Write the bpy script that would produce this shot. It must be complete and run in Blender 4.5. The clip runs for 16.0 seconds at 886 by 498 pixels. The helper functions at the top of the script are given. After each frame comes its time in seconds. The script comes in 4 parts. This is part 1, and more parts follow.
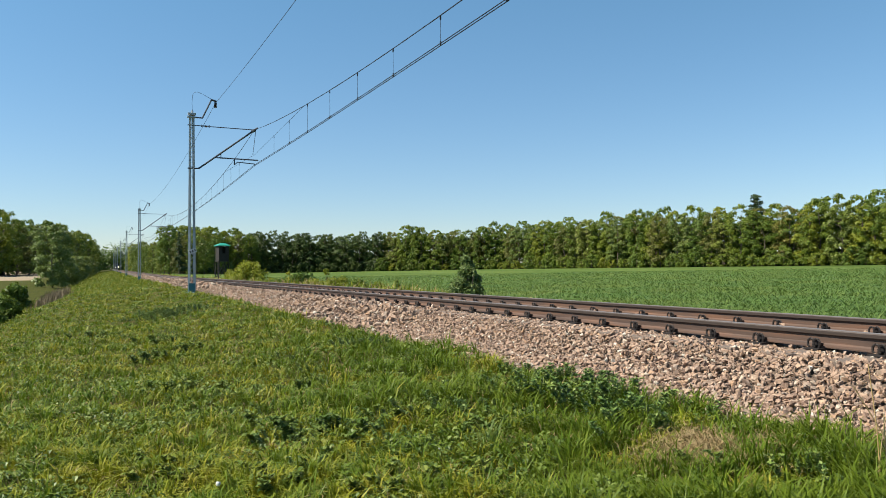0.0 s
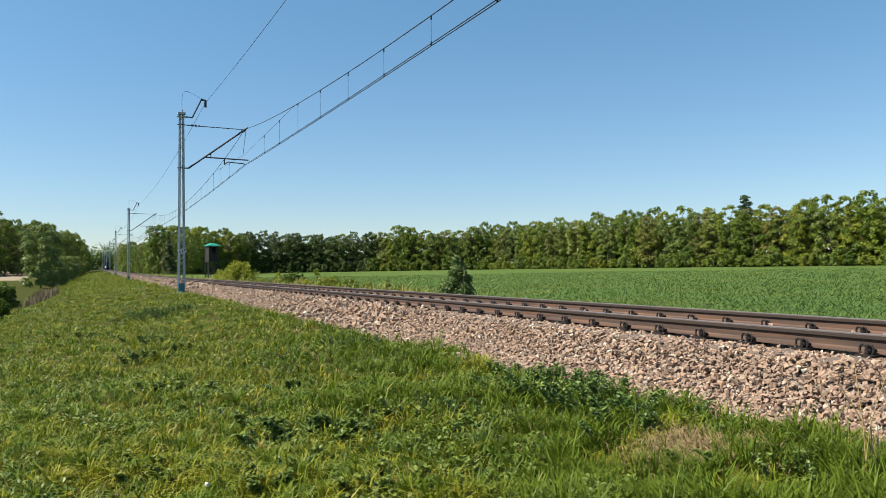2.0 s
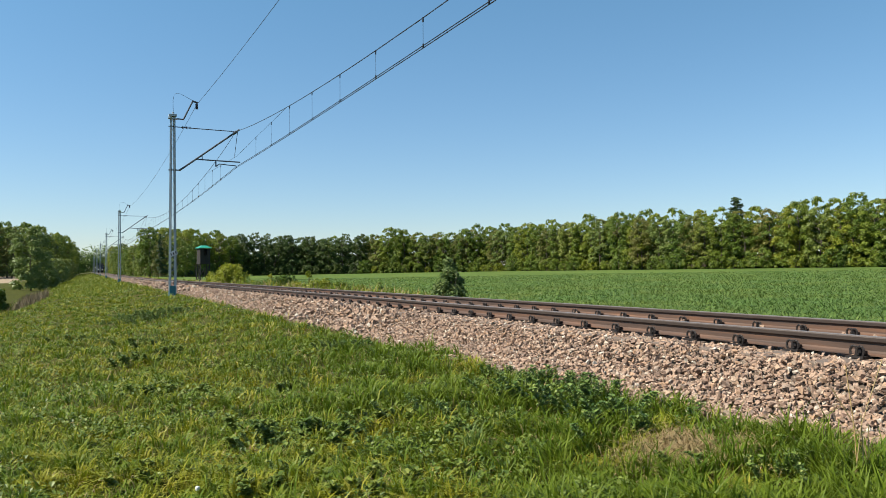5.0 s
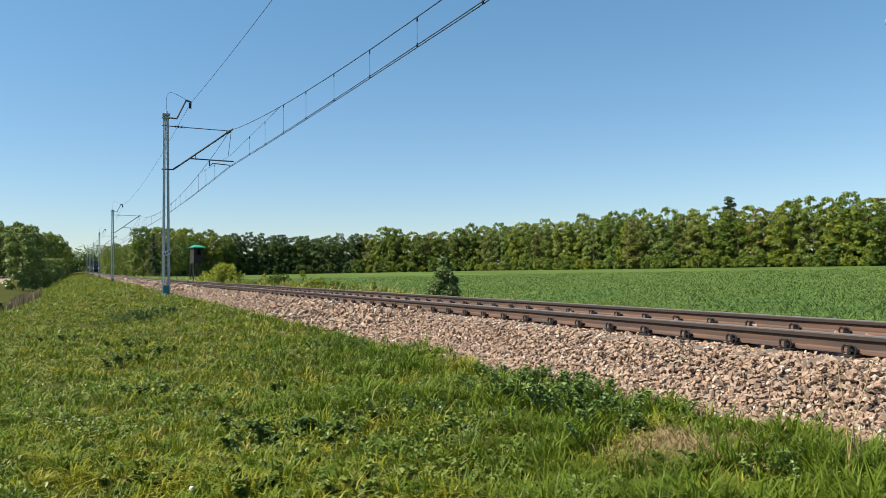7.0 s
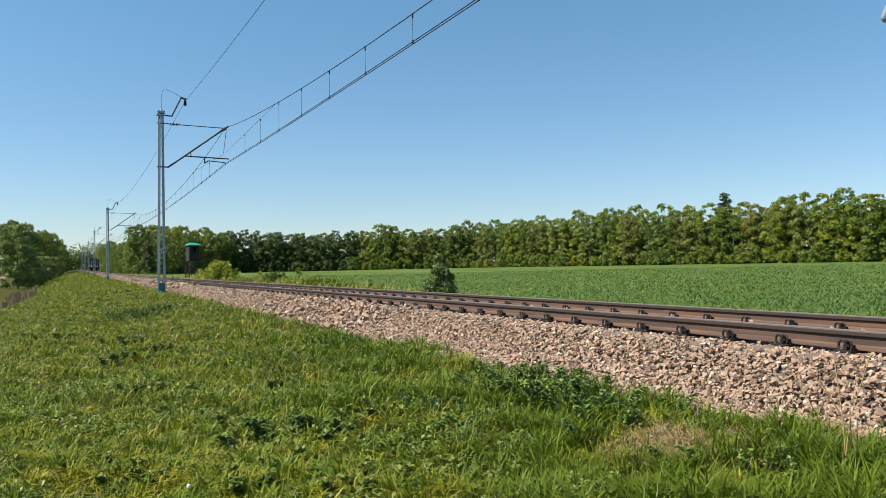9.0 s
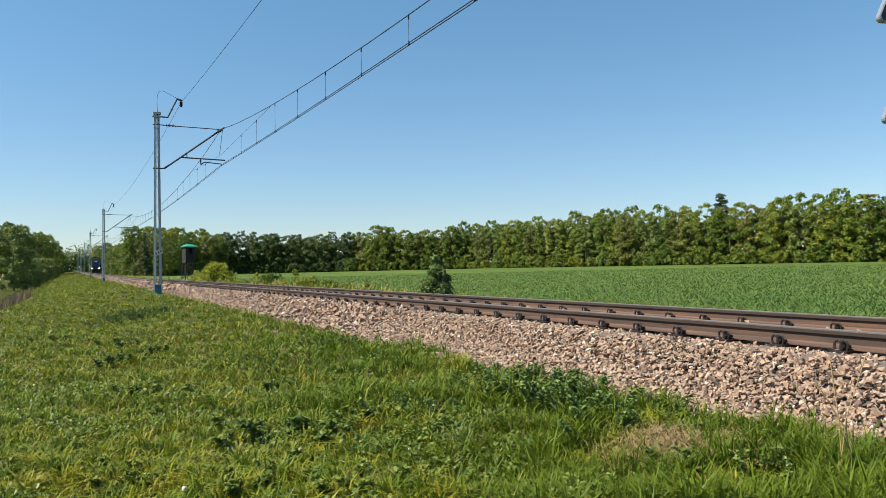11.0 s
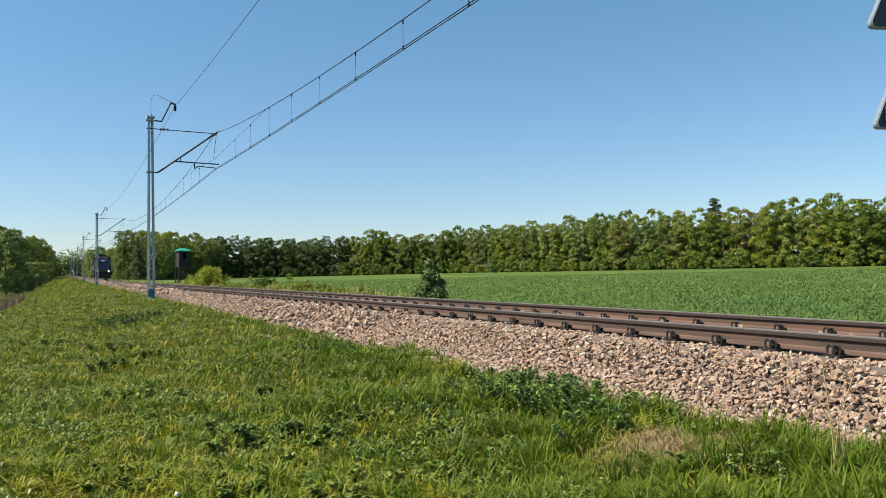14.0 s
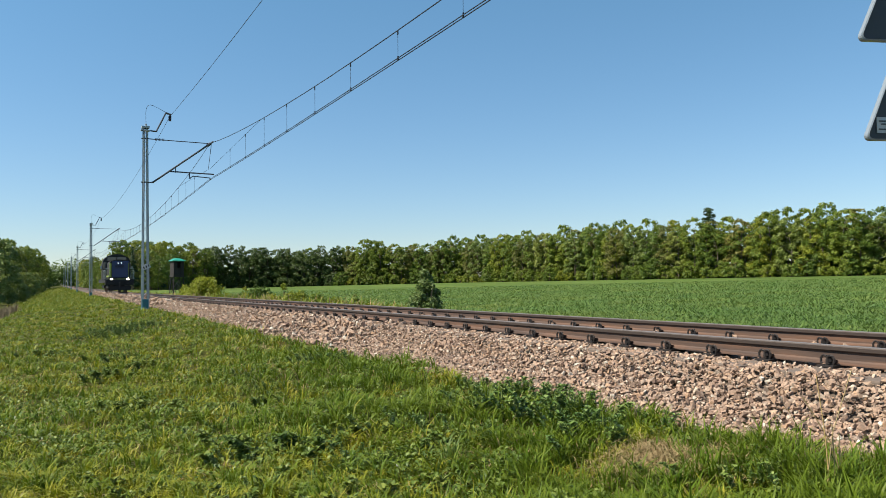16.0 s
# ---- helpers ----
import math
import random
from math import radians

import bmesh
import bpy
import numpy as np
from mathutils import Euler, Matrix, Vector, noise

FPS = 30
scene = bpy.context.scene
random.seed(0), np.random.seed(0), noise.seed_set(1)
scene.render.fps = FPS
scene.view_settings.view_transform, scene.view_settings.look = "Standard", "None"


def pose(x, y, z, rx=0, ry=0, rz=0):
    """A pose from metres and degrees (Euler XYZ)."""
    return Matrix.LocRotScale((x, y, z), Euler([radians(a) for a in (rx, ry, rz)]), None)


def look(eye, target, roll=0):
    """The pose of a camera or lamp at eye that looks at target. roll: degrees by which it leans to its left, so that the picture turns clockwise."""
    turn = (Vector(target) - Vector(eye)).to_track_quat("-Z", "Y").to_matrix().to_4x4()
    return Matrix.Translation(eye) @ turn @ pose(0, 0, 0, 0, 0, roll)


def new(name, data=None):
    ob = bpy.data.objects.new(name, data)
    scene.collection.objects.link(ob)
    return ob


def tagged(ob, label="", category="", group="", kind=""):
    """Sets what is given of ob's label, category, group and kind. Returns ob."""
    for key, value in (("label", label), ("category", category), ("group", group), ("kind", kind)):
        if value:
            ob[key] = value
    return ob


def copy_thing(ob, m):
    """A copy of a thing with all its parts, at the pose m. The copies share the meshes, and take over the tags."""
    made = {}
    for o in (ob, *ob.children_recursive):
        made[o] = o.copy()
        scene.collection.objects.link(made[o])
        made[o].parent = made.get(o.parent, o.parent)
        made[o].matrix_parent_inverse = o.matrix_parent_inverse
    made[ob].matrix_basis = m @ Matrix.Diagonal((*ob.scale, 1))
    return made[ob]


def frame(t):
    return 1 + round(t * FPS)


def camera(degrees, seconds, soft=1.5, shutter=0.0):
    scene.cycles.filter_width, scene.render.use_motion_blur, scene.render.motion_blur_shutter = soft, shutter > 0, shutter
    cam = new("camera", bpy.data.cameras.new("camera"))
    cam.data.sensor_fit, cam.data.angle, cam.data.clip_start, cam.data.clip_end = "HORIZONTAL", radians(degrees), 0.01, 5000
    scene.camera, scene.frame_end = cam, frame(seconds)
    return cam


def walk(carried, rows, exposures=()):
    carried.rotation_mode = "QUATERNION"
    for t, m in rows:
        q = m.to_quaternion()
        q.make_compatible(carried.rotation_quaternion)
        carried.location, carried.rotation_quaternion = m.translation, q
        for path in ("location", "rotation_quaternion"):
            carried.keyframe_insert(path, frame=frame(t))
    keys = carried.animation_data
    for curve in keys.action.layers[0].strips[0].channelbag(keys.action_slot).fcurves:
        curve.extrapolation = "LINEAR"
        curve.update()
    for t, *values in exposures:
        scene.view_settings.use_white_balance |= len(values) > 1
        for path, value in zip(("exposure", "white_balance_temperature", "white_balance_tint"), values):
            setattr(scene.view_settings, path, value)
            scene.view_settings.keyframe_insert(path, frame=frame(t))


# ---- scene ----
# Track along +y, rail head at z = 0, the near rail at x = 5.53; metres.
# seconds, eye x, y, z, heading from the track (to the right), tilt, roll
PATH = [
    (0, -0.000, -0.000, 0.530, 23.500, 1.488, -0.504),
    (0.5, 0.005, 0.003, 0.530, 23.725, 1.488, -0.500),
    (1, 0.008, 0.003, 0.529, 23.980, 1.482, -0.479),
    (1.5, 0.004, -0.004, 0.530, 24.114, 1.479, -0.471),
    (2, 0.004, -0.004, 0.529, 24.181, 1.501, -0.477),
    (2.5, 0.005, -0.001, 0.529, 24.274, 1.550, -0.484),
    (3, 0.016, 0.000, 0.533, 24.416, 1.722, -0.494),
    (3.5, 0.009, -0.002, 0.529, 24.549, 1.659, -0.493),
    (4, 0.011, 0.004, 0.530, 24.604, 1.634, -0.506),
    (6.5, 0.010, 0.004, 0.530, 25.097, 1.660, -0.581),
    (7, 0.007, -0.001, 0.532, 25.192, 1.594, -0.586),
    (7.5, 0.008, 0.001, 0.530, 25.260, 1.533, -0.599),
    (8, 0.009, -0.005, 0.533, 25.323, 1.498, -0.706),
    (8.5, 0.006, 0.001, 0.531, 25.434, 1.437, -0.730),
    (9, 0.003, 0.006, 0.530, 25.494, 1.374, -0.750),
    (11.5, 0.012, 0.010, 0.532, 25.826, 1.525, -0.832),
    (12, 0.010, 0.006, 0.530, 25.931, 1.631, -0.780),
    (12.5, 0.008, 0.009, 0.532, 26.036, 1.663, -0.785),
    (13, 0.012, 0.009, 0.529, 26.059, 1.637, -0.806),
    (13.5, 0.008, 0.006, 0.530, 26.161, 1.586, -0.765),
    (14, 0.013, 0.008, 0.533, 26.165, 1.752, -0.840),
    (14.5, 0.010, 0.007, 0.537, 26.303, 1.972, -0.815),
    (15, 0.009, 0.008, 0.537, 26.348, 2.268, -0.919),
    (15.5, 0.005, 0.009, 0.540, 26.452, 2.323, -0.953),
    (16, 0.015, 0.002, 0.540, 26.539, 2.464, -0.894),
]

cam = camera(59.35, 16.0, soft=0.6)


def heading(x, y, z, yaw, tilt, roll):
    a, b = radians(yaw), radians(tilt)
    eye = Vector((x, y, z))
    return look(eye, eye + 40 * Vector((math.sin(a) * math.cos(b), math.cos(a) * math.cos(b), math.sin(b))), roll)


walk(cam, [(t, heading(*rest)) for t, *rest in PATH])

# ---- light ----
SUN_DIR = Vector((-0.80, 0.18, 1.0)).normalized()   # towards the sun
world = bpy.data.worlds.new("sky")
scene.world = world
world.use_nodes = True
sky = world.node_tree.nodes.new("ShaderNodeTexSky")
sky.sky_type, sky.sun_disc = "NISHITA", False
sky.sun_elevation = math.asin(SUN_DIR.z)
sky.sun_rotation = math.atan2(SUN_DIR.x, SUN_DIR.y)
sky.air_density, sky.dust_density, sky.ozone_density = 1.0, 0.0, 1.4
back = world.node_tree.nodes["Background"]
wn, wl = world.node_tree.nodes, world.node_tree.links
up_z = wn.new("ShaderNodeSeparateXYZ")
wl.new(wn.new("ShaderNodeTexCoord").outputs["Generated"], up_z.inputs[0])
tint = wn.new("ShaderNodeValToRGB")                     # cool tint of the clear sky, by height
tint.color_ramp.elements[0].color, tint.color_ramp.elements[1].color = (0.73, 0.785, 0.93, 1), (0.75, 1.06, 1.11, 1)
tint.color_ramp.elements[1].position = 0.35
wl.new(up_z.outputs[2], tint.inputs[0])
cool = wn.new("ShaderNodeMix")
cool.data_type, cool.blend_type = "RGBA", "MULTIPLY"
cool.inputs[0].default_value = 1.0
wl.new(sky.outputs[0], cool.inputs[6])
wl.new(tint.outputs[0], cool.inputs[7])
wl.new(cool.outputs[2], back.inputs[0])
back.inputs[1].default_value = 0.0697
sun = new("sun", bpy.data.lights.new("sun", "SUN"))
sun.data.energy, sun.data.angle, sun.data.color = 5.0, radians(0.53), (1.0, 0.93, 0.79)
sun.matrix_world = look(SUN_DIR * 50, (0, 0, 0))
scene.view_settings.exposure = 0.9

# ---- materials ----
def material(name, build, rough=0.7, metal=0.0):
    """A node material; build(nodes, links, shader) wires what it wants."""
    m = bpy.data.materials.new(name)
    m.use_nodes = True
    n, l = m.node_tree.nodes, m.node_tree.links
    s = n["Principled BSDF"]
    s.inputs["Roughness"].default_value, s.inputs["Metallic"].default_value = rough, metal
    build(n, l, s)
    return m


def noise_of(n, l, scale, detail=4, rough=0.6, coords="Object"):
    c = n.new("ShaderNodeTexCoord")
    t = n.new("ShaderNodeTexNoise")
    t.inputs["Scale"].default_value, t.inputs["Detail"].default_value, t.inputs["Roughness"].default_value = scale, detail, rough
    l.new(c.outputs[coords], t.inputs["Vector"])
    return t.outputs["Fac"]


def ramp(n, l, fac, *stops):
    r = n.new("ShaderNodeValToRGB")
    e = r.color_ramp.elements
    while len(e) < len(stops):
        e.new(0.5)
    for el, (p, c) in zip(e, stops):
        el.position, el.color = p, (*c, 1)
    l.new(fac, r.inputs[0])
    return r.outputs[0]


def mixed(n, l, fac, a, b, kind="MIX"):
    m = n.new("ShaderNodeMix")
    m.data_type, m.blend_type = "RGBA", kind
    for sock, v in ((m.inputs[0], fac), (m.inputs[6], a), (m.inputs[7], b)):
        if isinstance(v, (int, float)):
            sock.default_value = v
        elif isinstance(v, tuple):
            sock.default_value = (*v, 1)
        else:
            l.new(v, sock)
    return m.outputs[2]


def bump(n, l, s, height, strength=0.4, dist=0.02):
    b = n.new("ShaderNodeBump")
    b.inputs["Strength"].default_value, b.inputs["Distance"].default_value = strength, dist
    l.new(height, b.inputs["Height"])
    l.new(b.outputs[0], s.inputs["Normal"])


def plain(name, colour, rough=0.6, metal=0.0, wear=0.25, scale=6.0, dark=None):
    """Paint, metal or wood of one colour with grain, stains and slight relief."""
    dark = dark or tuple(c * 0.55 for c in colour)

    def build(n, l, s):
        a = noise_of(n, l, scale, 5)
        b = noise_of(n, l, scale * 9, 3)
        f = n.new("ShaderNodeMath")
        f.operation = "MULTIPLY_ADD"
        l.new(b, f.inputs[0])
        f.inputs[1].default_value = 0.35
        l.new(a, f.inputs[2])
        lo = 0.68 - wear * 0.9
        l.new(ramp(n, l, f.outputs[0], (max(0.05, lo - 0.12), dark), (lo + 0.1, colour)), s.inputs["Base Color"])
        bump(n, l, s, b, 0.15, 0.005)
    return material(name, build, rough, metal)


def leafy(name, tones, rough=0.55, through_light=0.35, patch=0.0, patch_tones=None, lush=None, gloss=0.3):
    """Leaves and blades: tones by island, by plant and, with patch, by place."""
    def build(n, l, s):
        g = n.new("ShaderNodeNewGeometry")
        k = len(tones) - 1
        col = ramp(n, l, g.outputs["Random Per Island"], *[(i / max(1, k), c) for i, c in enumerate(tones)])
        o = n.new("ShaderNodeObjectInfo")
        tint = ramp(n, l, o.outputs["Random"], (0.0, (0.75, 0.84, 0.85)), (0.5, (1.0, 1.0, 1.0)), (1.0, (1.22, 1.1, 0.9)))
        col = mixed(n, l, 1.0, col, tint, "MULTIPLY")
        if patch:
            f = noise_of(n, l, patch, 3)
            col = mixed(n, l, ramp(n, l, f, (0.38, (0, 0, 0)), (0.60, (1, 1, 1))), col, mixed(n, l, 0.75, col, patch_tones))
        if lush:
            f = noise_of(n, l, 2.6, 4)
            col = mixed(n, l, ramp(n, l, f, (0.42, (0, 0, 0)), (0.57, (1, 1, 1))), col, mixed(n, l, 0.7, col, lush))
        l.new(col, s.inputs["Base Color"])
        s.inputs["Specular IOR Level"].default_value = gloss
        t = n.new("ShaderNodeBsdfTranslucent")
        l.new(col, t.inputs["Color"])
        m = n.new("ShaderNodeMixShader")
        m.inputs[0].default_value = through_light
        l.new(s.outputs[0], m.inputs[1])
        l.new(t.outputs[0], m.inputs[2])
        l.new(m.outputs[0], n["Material Output"].inputs["Surface"])
    return material(name, build, rough)


def ground_look(n, l, s):
    fine, mid, big = noise_of(n, l, 40, 5), noise_of(n, l, 1.1, 5), noise_of(n, l, 0.12, 4)
    # Dark soil and thatch tones, deepened for the shade between blades.
    grass = ramp(n, l, mid, (0.30, (0.0304, 0.04, 0.0072)), (0.5, (0.048, 0.0608, 0.0096)), (0.7, (0.08, 0.0736, 0.016)))
    grass = mixed(n, l, ramp(n, l, fine, (0.45, (0, 0, 0)), (0.75, (1, 1, 1))), grass, (0.06, 0.044, 0.024))
    rows_at = n.new("ShaderNodeMapping")                # drill rows and wheel lanes along the line
    rows_at.inputs["Scale"].default_value = (0.8, 0.016, 0.8)
    l.new(n.new("ShaderNodeTexCoord").outputs["Object"], rows_at.inputs[0])
    drill = n.new("ShaderNodeTexNoise")
    drill.inputs["Scale"].default_value, drill.inputs["Detail"].default_value = 0.35, 7
    l.new(rows_at.outputs[0], drill.inputs["Vector"])
    crop = ramp(n, l, drill.outputs["Fac"], (0.36, (0.0416, 0.068, 0.0144)), (0.5, (0.08, 0.12, 0.0272)), (0.66, (0.132, 0.16, 0.0416)))
    crop = mixed(n, l, ramp(n, l, big, (0.4, (0, 0, 0)), (0.65, (1, 1, 1))), crop, mixed(n, l, 0.6, crop, (0.076, 0.128, 0.032)))
    c = n.new("ShaderNodeTexCoord")
    x = n.new("ShaderNodeSeparateXYZ")
    l.new(c.outputs["Object"], x.inputs[0])
    r = n.new("ShaderNodeMapRange")
    r.inputs[1].default_value, r.inputs[2].default_value = 13.0, 15.0
    l.new(x.outputs[0], r.inputs[0])
    soil = n.new("ShaderNodeMapRange")
    soil.inputs[1].default_value, soil.inputs[2].default_value = 196.0, 204.0
    l.new(x.outputs[1], soil.inputs[0])
    west = n.new("ShaderNodeMapRange")
    west.inputs[1].default_value, west.inputs[2].default_value = -14.0, -17.0
    l.new(x.outputs[0], west.inputs[0])
    both = n.new("ShaderNodeMath")
    both.operation = "MULTIPLY"
    l.new(soil.outputs[0], both.inputs[0])
    l.new(west.outputs[0], both.inputs[1])
    cover = mixed(n, l, both.outputs[0], mixed(n, l, r.outputs[0], grass, crop), (0.272, 0.216, 0.152))
    l.new(cover, s.inputs["Base Color"])
    s.inputs["Specular IOR Level"].default_value = 0.05
    bump(n, l, s, fine, 0.6, 0.05)


M = {}
M["ground"] = material("grassy_ground", ground_look, 0.95)
def stone_look(n, l, s):
    g, o = n.new("ShaderNodeNewGeometry"), n.new("ShaderNodeObjectInfo")
    add = n.new("ShaderNodeMath")
    add.operation = "ADD"
    l.new(g.outputs["Random Per Island"], add.inputs[0])
    l.new(o.outputs["Random"], add.inputs[1])
    fr = n.new("ShaderNodeMath")
    fr.operation = "FRACT"
    l.new(add.outputs[0], fr.inputs[0])
    c = ramp(n, l, fr.outputs[0], (0.0, (0.166, 0.105, 0.076)), (0.22, (0.298, 0.198, 0.140)), (0.45, (0.397, 0.264, 0.185)),
             (0.62, (0.293, 0.225, 0.176)), (0.78, (0.385, 0.235, 0.139)), (0.94, (0.460, 0.350, 0.261)), (1.0, (0.608, 0.552, 0.454)))
    f = noise_of(n, l, 38, 5)
    c = mixed(n, l, ramp(n, l, f, (0.35, (1, 1, 1)), (0.6, (0, 0, 0))), c, mixed(n, l, 0.6, c, (0.123, 0.085, 0.063)))
    l.new(c, s.inputs["Base Color"])
    bump(n, l, s, f, 0.35, 0.006)
M["stone"] = material("ballast_stone", stone_look, 0.9)
# Kept darker than the stones, so shade in their gaps is in the colour.
M["bed"] = plain("ballast_bed", (0.08, 0.0576, 0.0416), 0.95, 0, 0.5, 25)
def rail_look(n, l, s):
    c = n.new("ShaderNodeTexCoord")
    m = n.new("ShaderNodeMapping")
    m.inputs["Scale"].default_value = (0.8, 0.048, 0.8)
    l.new(c.outputs["Object"], m.inputs[0])
    t = n.new("ShaderNodeTexNoise")
    t.inputs["Scale"].default_value, t.inputs["Detail"].default_value = 22, 6
    l.new(m.outputs[0], t.inputs[0])
    col = ramp(n, l, t.outputs[0], (0.3, (0.0464, 0.0288, 0.0224)), (0.5, (0.084, 0.0496, 0.0352)), (0.72, (0.144, 0.0704, 0.04)))
    l.new(col, s.inputs["Base Color"])
    bump(n, l, s, noise_of(n, l, 90, 3), 0.3, 0.003)
M["rail"] = material("rusty_rail_steel", rail_look, 0.72, 0.15)
M["railtop"] = plain("worn_rail_head", (0.208, 0.184, 0.168), 0.5, 0.5, 0.3, 8, (0.136, 0.104, 0.088))
# Head sides and underside, darker than the web.
M["railside"] = plain("dark_rail_head_side", (0.06, 0.0432, 0.036), 0.62, 0.2, 0.4, 7, (0.0336, 0.0248, 0.0216))
M["iron"] = plain("black_oiled_iron", (0.028, 0.0224, 0.0208), 0.6, 0.4, 0.3, 60)
M["sleeper"] = plain("weathered_sleeper", (0.128, 0.096, 0.076), 0.9, 0, 0.4, 12)
M["mast"] = plain("grey_painted_lattice_steel", (0.336, 0.384, 0.416), 0.5, 0.15, 0.3, 5, (0.192, 0.216, 0.232))
M["tube"] = plain("dark_grey_bracket_steel", (0.068, 0.08, 0.1), 0.5, 0.5, 0.3, 9)
M["base"] = plain("teal_painted_steel", (0.028, 0.128, 0.152), 0.6, 0.1, 0.3, 7)
M["wire"] = plain("dark_copper_wire", (0.036, 0.04, 0.048), 0.5, 0.6, 0.3, 9)
M["insulator"] = plain("dark_glazed_ceramic", (0.048, 0.04, 0.044), 0.25, 0, 0.2, 9)
M["plate"] = plain("white_enamel_plate", (0.496, 0.512, 0.512), 0.45, 0, 0.2, 14)
M["bark"] = plain("grey_brown_bark", (0.104, 0.08, 0.06), 0.95, 0, 0.45, 3)
M["woodland"] = plain("dark_timber_boards", (0.0208, 0.0176, 0.016), 0.9, 0, 0.4, 3)
M["greenroof"] = plain("green_sheet_roof", (0.024, 0.264, 0.176), 0.45, 0, 0.2, 2, (0.016, 0.192, 0.128))
M["signback"] = plain("grey_galvanised_sheet", (0.04, 0.048, 0.0544), 0.5, 0.2, 0.25, 11)
# Lighter than the plate back: sunlight on the edge is put into the colour.
M["signrim"] = plain("sunlit_grey_rim", (0.19, 0.22, 0.25), 0.3, 0.0, 0.2, 14, (0.15, 0.175, 0.20))
M["grass"] = leafy("meadow_grass", [(0.067, 0.112, 0.006), (0.112, 0.162, 0.010), (0.166, 0.217, 0.014), (0.234, 0.261, 0.023), (0.332, 0.300, 0.057)], 0.5, 0.27, 0.55, (0.262, 0.232, 0.014), (0.06, 0.132, 0.009), 0.22)
M["lushgrass"] = leafy("lush_long_grass", [(0.046, 0.093, 0.005), (0.071, 0.127, 0.007), (0.103, 0.162, 0.013), (0.155, 0.193, 0.025)], 0.5, 0.34, 1.3, (0.12, 0.165, 0.013), None, 0.2)
M["weed"] = leafy("broad_weed_leaf", [(0.047, 0.080, 0.011), (0.078, 0.122, 0.016), (0.133, 0.179, 0.027), (0.204, 0.245, 0.061)], 0.48, 0.16, gloss=0.26)
M["dry"] = leafy("dry_straw", [(0.288, 0.192, 0.088), (0.4, 0.288, 0.144), (0.344, 0.264, 0.136)], 0.8, 0.25)
M["crop"] = leafy("young_cereal", [(0.070, 0.118, 0.022), (0.112, 0.168, 0.037), (0.190, 0.242, 0.066)], 0.5, 0.3, 0.12, (0.09, 0.165, 0.042), None, 0.2)
M["oak"] = leafy("fresh_broadleaf", [(0.0736, 0.1192, 0.0136), (0.1104, 0.1608, 0.0184), (0.16, 0.212, 0.0288)], 0.5, 0.28)
M["beech"] = leafy("yellow_green_leaf", [(0.1344, 0.1744, 0.0144), (0.1744, 0.2152, 0.02), (0.224, 0.2552, 0.036)], 0.5, 0.32)
M["bronze"] = leafy("bronze_budding_leaf", [(0.12, 0.1296, 0.0272), (0.152, 0.156, 0.036), (0.18, 0.1776, 0.048)], 0.55, 0.3)
# Dark conifer-like tone, with shade of the side turned from the sun added in.
M["shadeleaf"] = leafy("deep_green_shaded_leaf", [(0.040, 0.068, 0.014), (0.058, 0.092, 0.018), (0.085, 0.125, 0.026)], 0.5, 0.2)
M["juniper"] = leafy("grey_green_sprig", [(0.10, 0.145, 0.036), (0.165, 0.22, 0.06), (0.28, 0.33, 0.11)], 0.5, 0.35)
M["pine"] = leafy("dark_needle", [(0.024, 0.048, 0.0144), (0.036, 0.064, 0.0176), (0.048, 0.08, 0.024)], 0.6, 0.2)
M["willow"] = leafy("grey_green_leaf", [(0.116, 0.159, 0.031), (0.164, 0.212, 0.044), (0.231, 0.274, 0.080)], 0.45, 0.28)
M["broom"] = leafy("bright_broom_leaf", [(0.208, 0.24, 0.016), (0.272, 0.296, 0.028), (0.336, 0.344, 0.048)], 0.5, 0.4)
M["nettle"] = leafy("dark_nettle_leaf", [(0.044, 0.087, 0.017), (0.075, 0.132, 0.025), (0.125, 0.187, 0.044), (0.259, 0.307, 0.096)], 0.42, 0.12, gloss=0.3)
M["reed"] = leafy("brown_dead_reed", [(0.136, 0.096, 0.06), (0.192, 0.136, 0.08), (0.24, 0.176, 0.104)], 0.8, 0.2)


# ---- mesh helpers ----
def part(name, bm, mat, parent=None, label=""):
    """Links a bmesh as one mesh object under a thing."""
    me = bpy.data.meshes.new(name)
    bm.to_mesh(me)
    bm.free()
    me.materials.append(mat)
    ob = new(name, me)
    if parent:
        ob.parent = parent
    if label:
        ob["label"] = label
    return ob


def arrays(name, verts, faces, mat, parent=None, label=""):
    """One mesh object from numpy vertices and faces of one size."""
    me = bpy.data.meshes.new(name)
    verts, faces = np.asarray(verts, dtype=np.float32), np.asarray(faces, dtype=np.int32)
    k = faces.shape[1]
    me.vertices.add(len(verts))
    me.vertices.foreach_set("co", verts.ravel())
    me.loops.add(faces.size)
    me.loops.foreach_set("vertex_index", faces.ravel())
    me.polygons.add(len(faces))
    me.polygons.foreach_set("loop_start", np.arange(0, faces.size, k, dtype=np.int32))
    me.polygons.foreach_set("loop_total", np.full(len(faces), k, dtype=np.int32))
    me.update(calc_edges=True)
    me.shade_flat()
    me.materials.append(mat)
    ob = new(name, me)
    if parent:
        ob.parent = parent
    if label:
        ob["label"] = label
    return ob


def box(bm, cx, cy, cz, sx, sy, sz, bevel=0.0, turn=None):
    m = Matrix.Translation((cx, cy, cz)) @ (turn or Matrix()) @ Matrix.Diagonal((sx, sy, sz, 1))
    v = bmesh.ops.create_cube(bm, size=1, matrix=m)["verts"]
    if bevel:
        e = list({e for w in v for e in w.link_edges})
        bmesh.ops.bevel(bm, geom=e, offset=bevel, segments=2, affect="EDGES", profile=0.6)


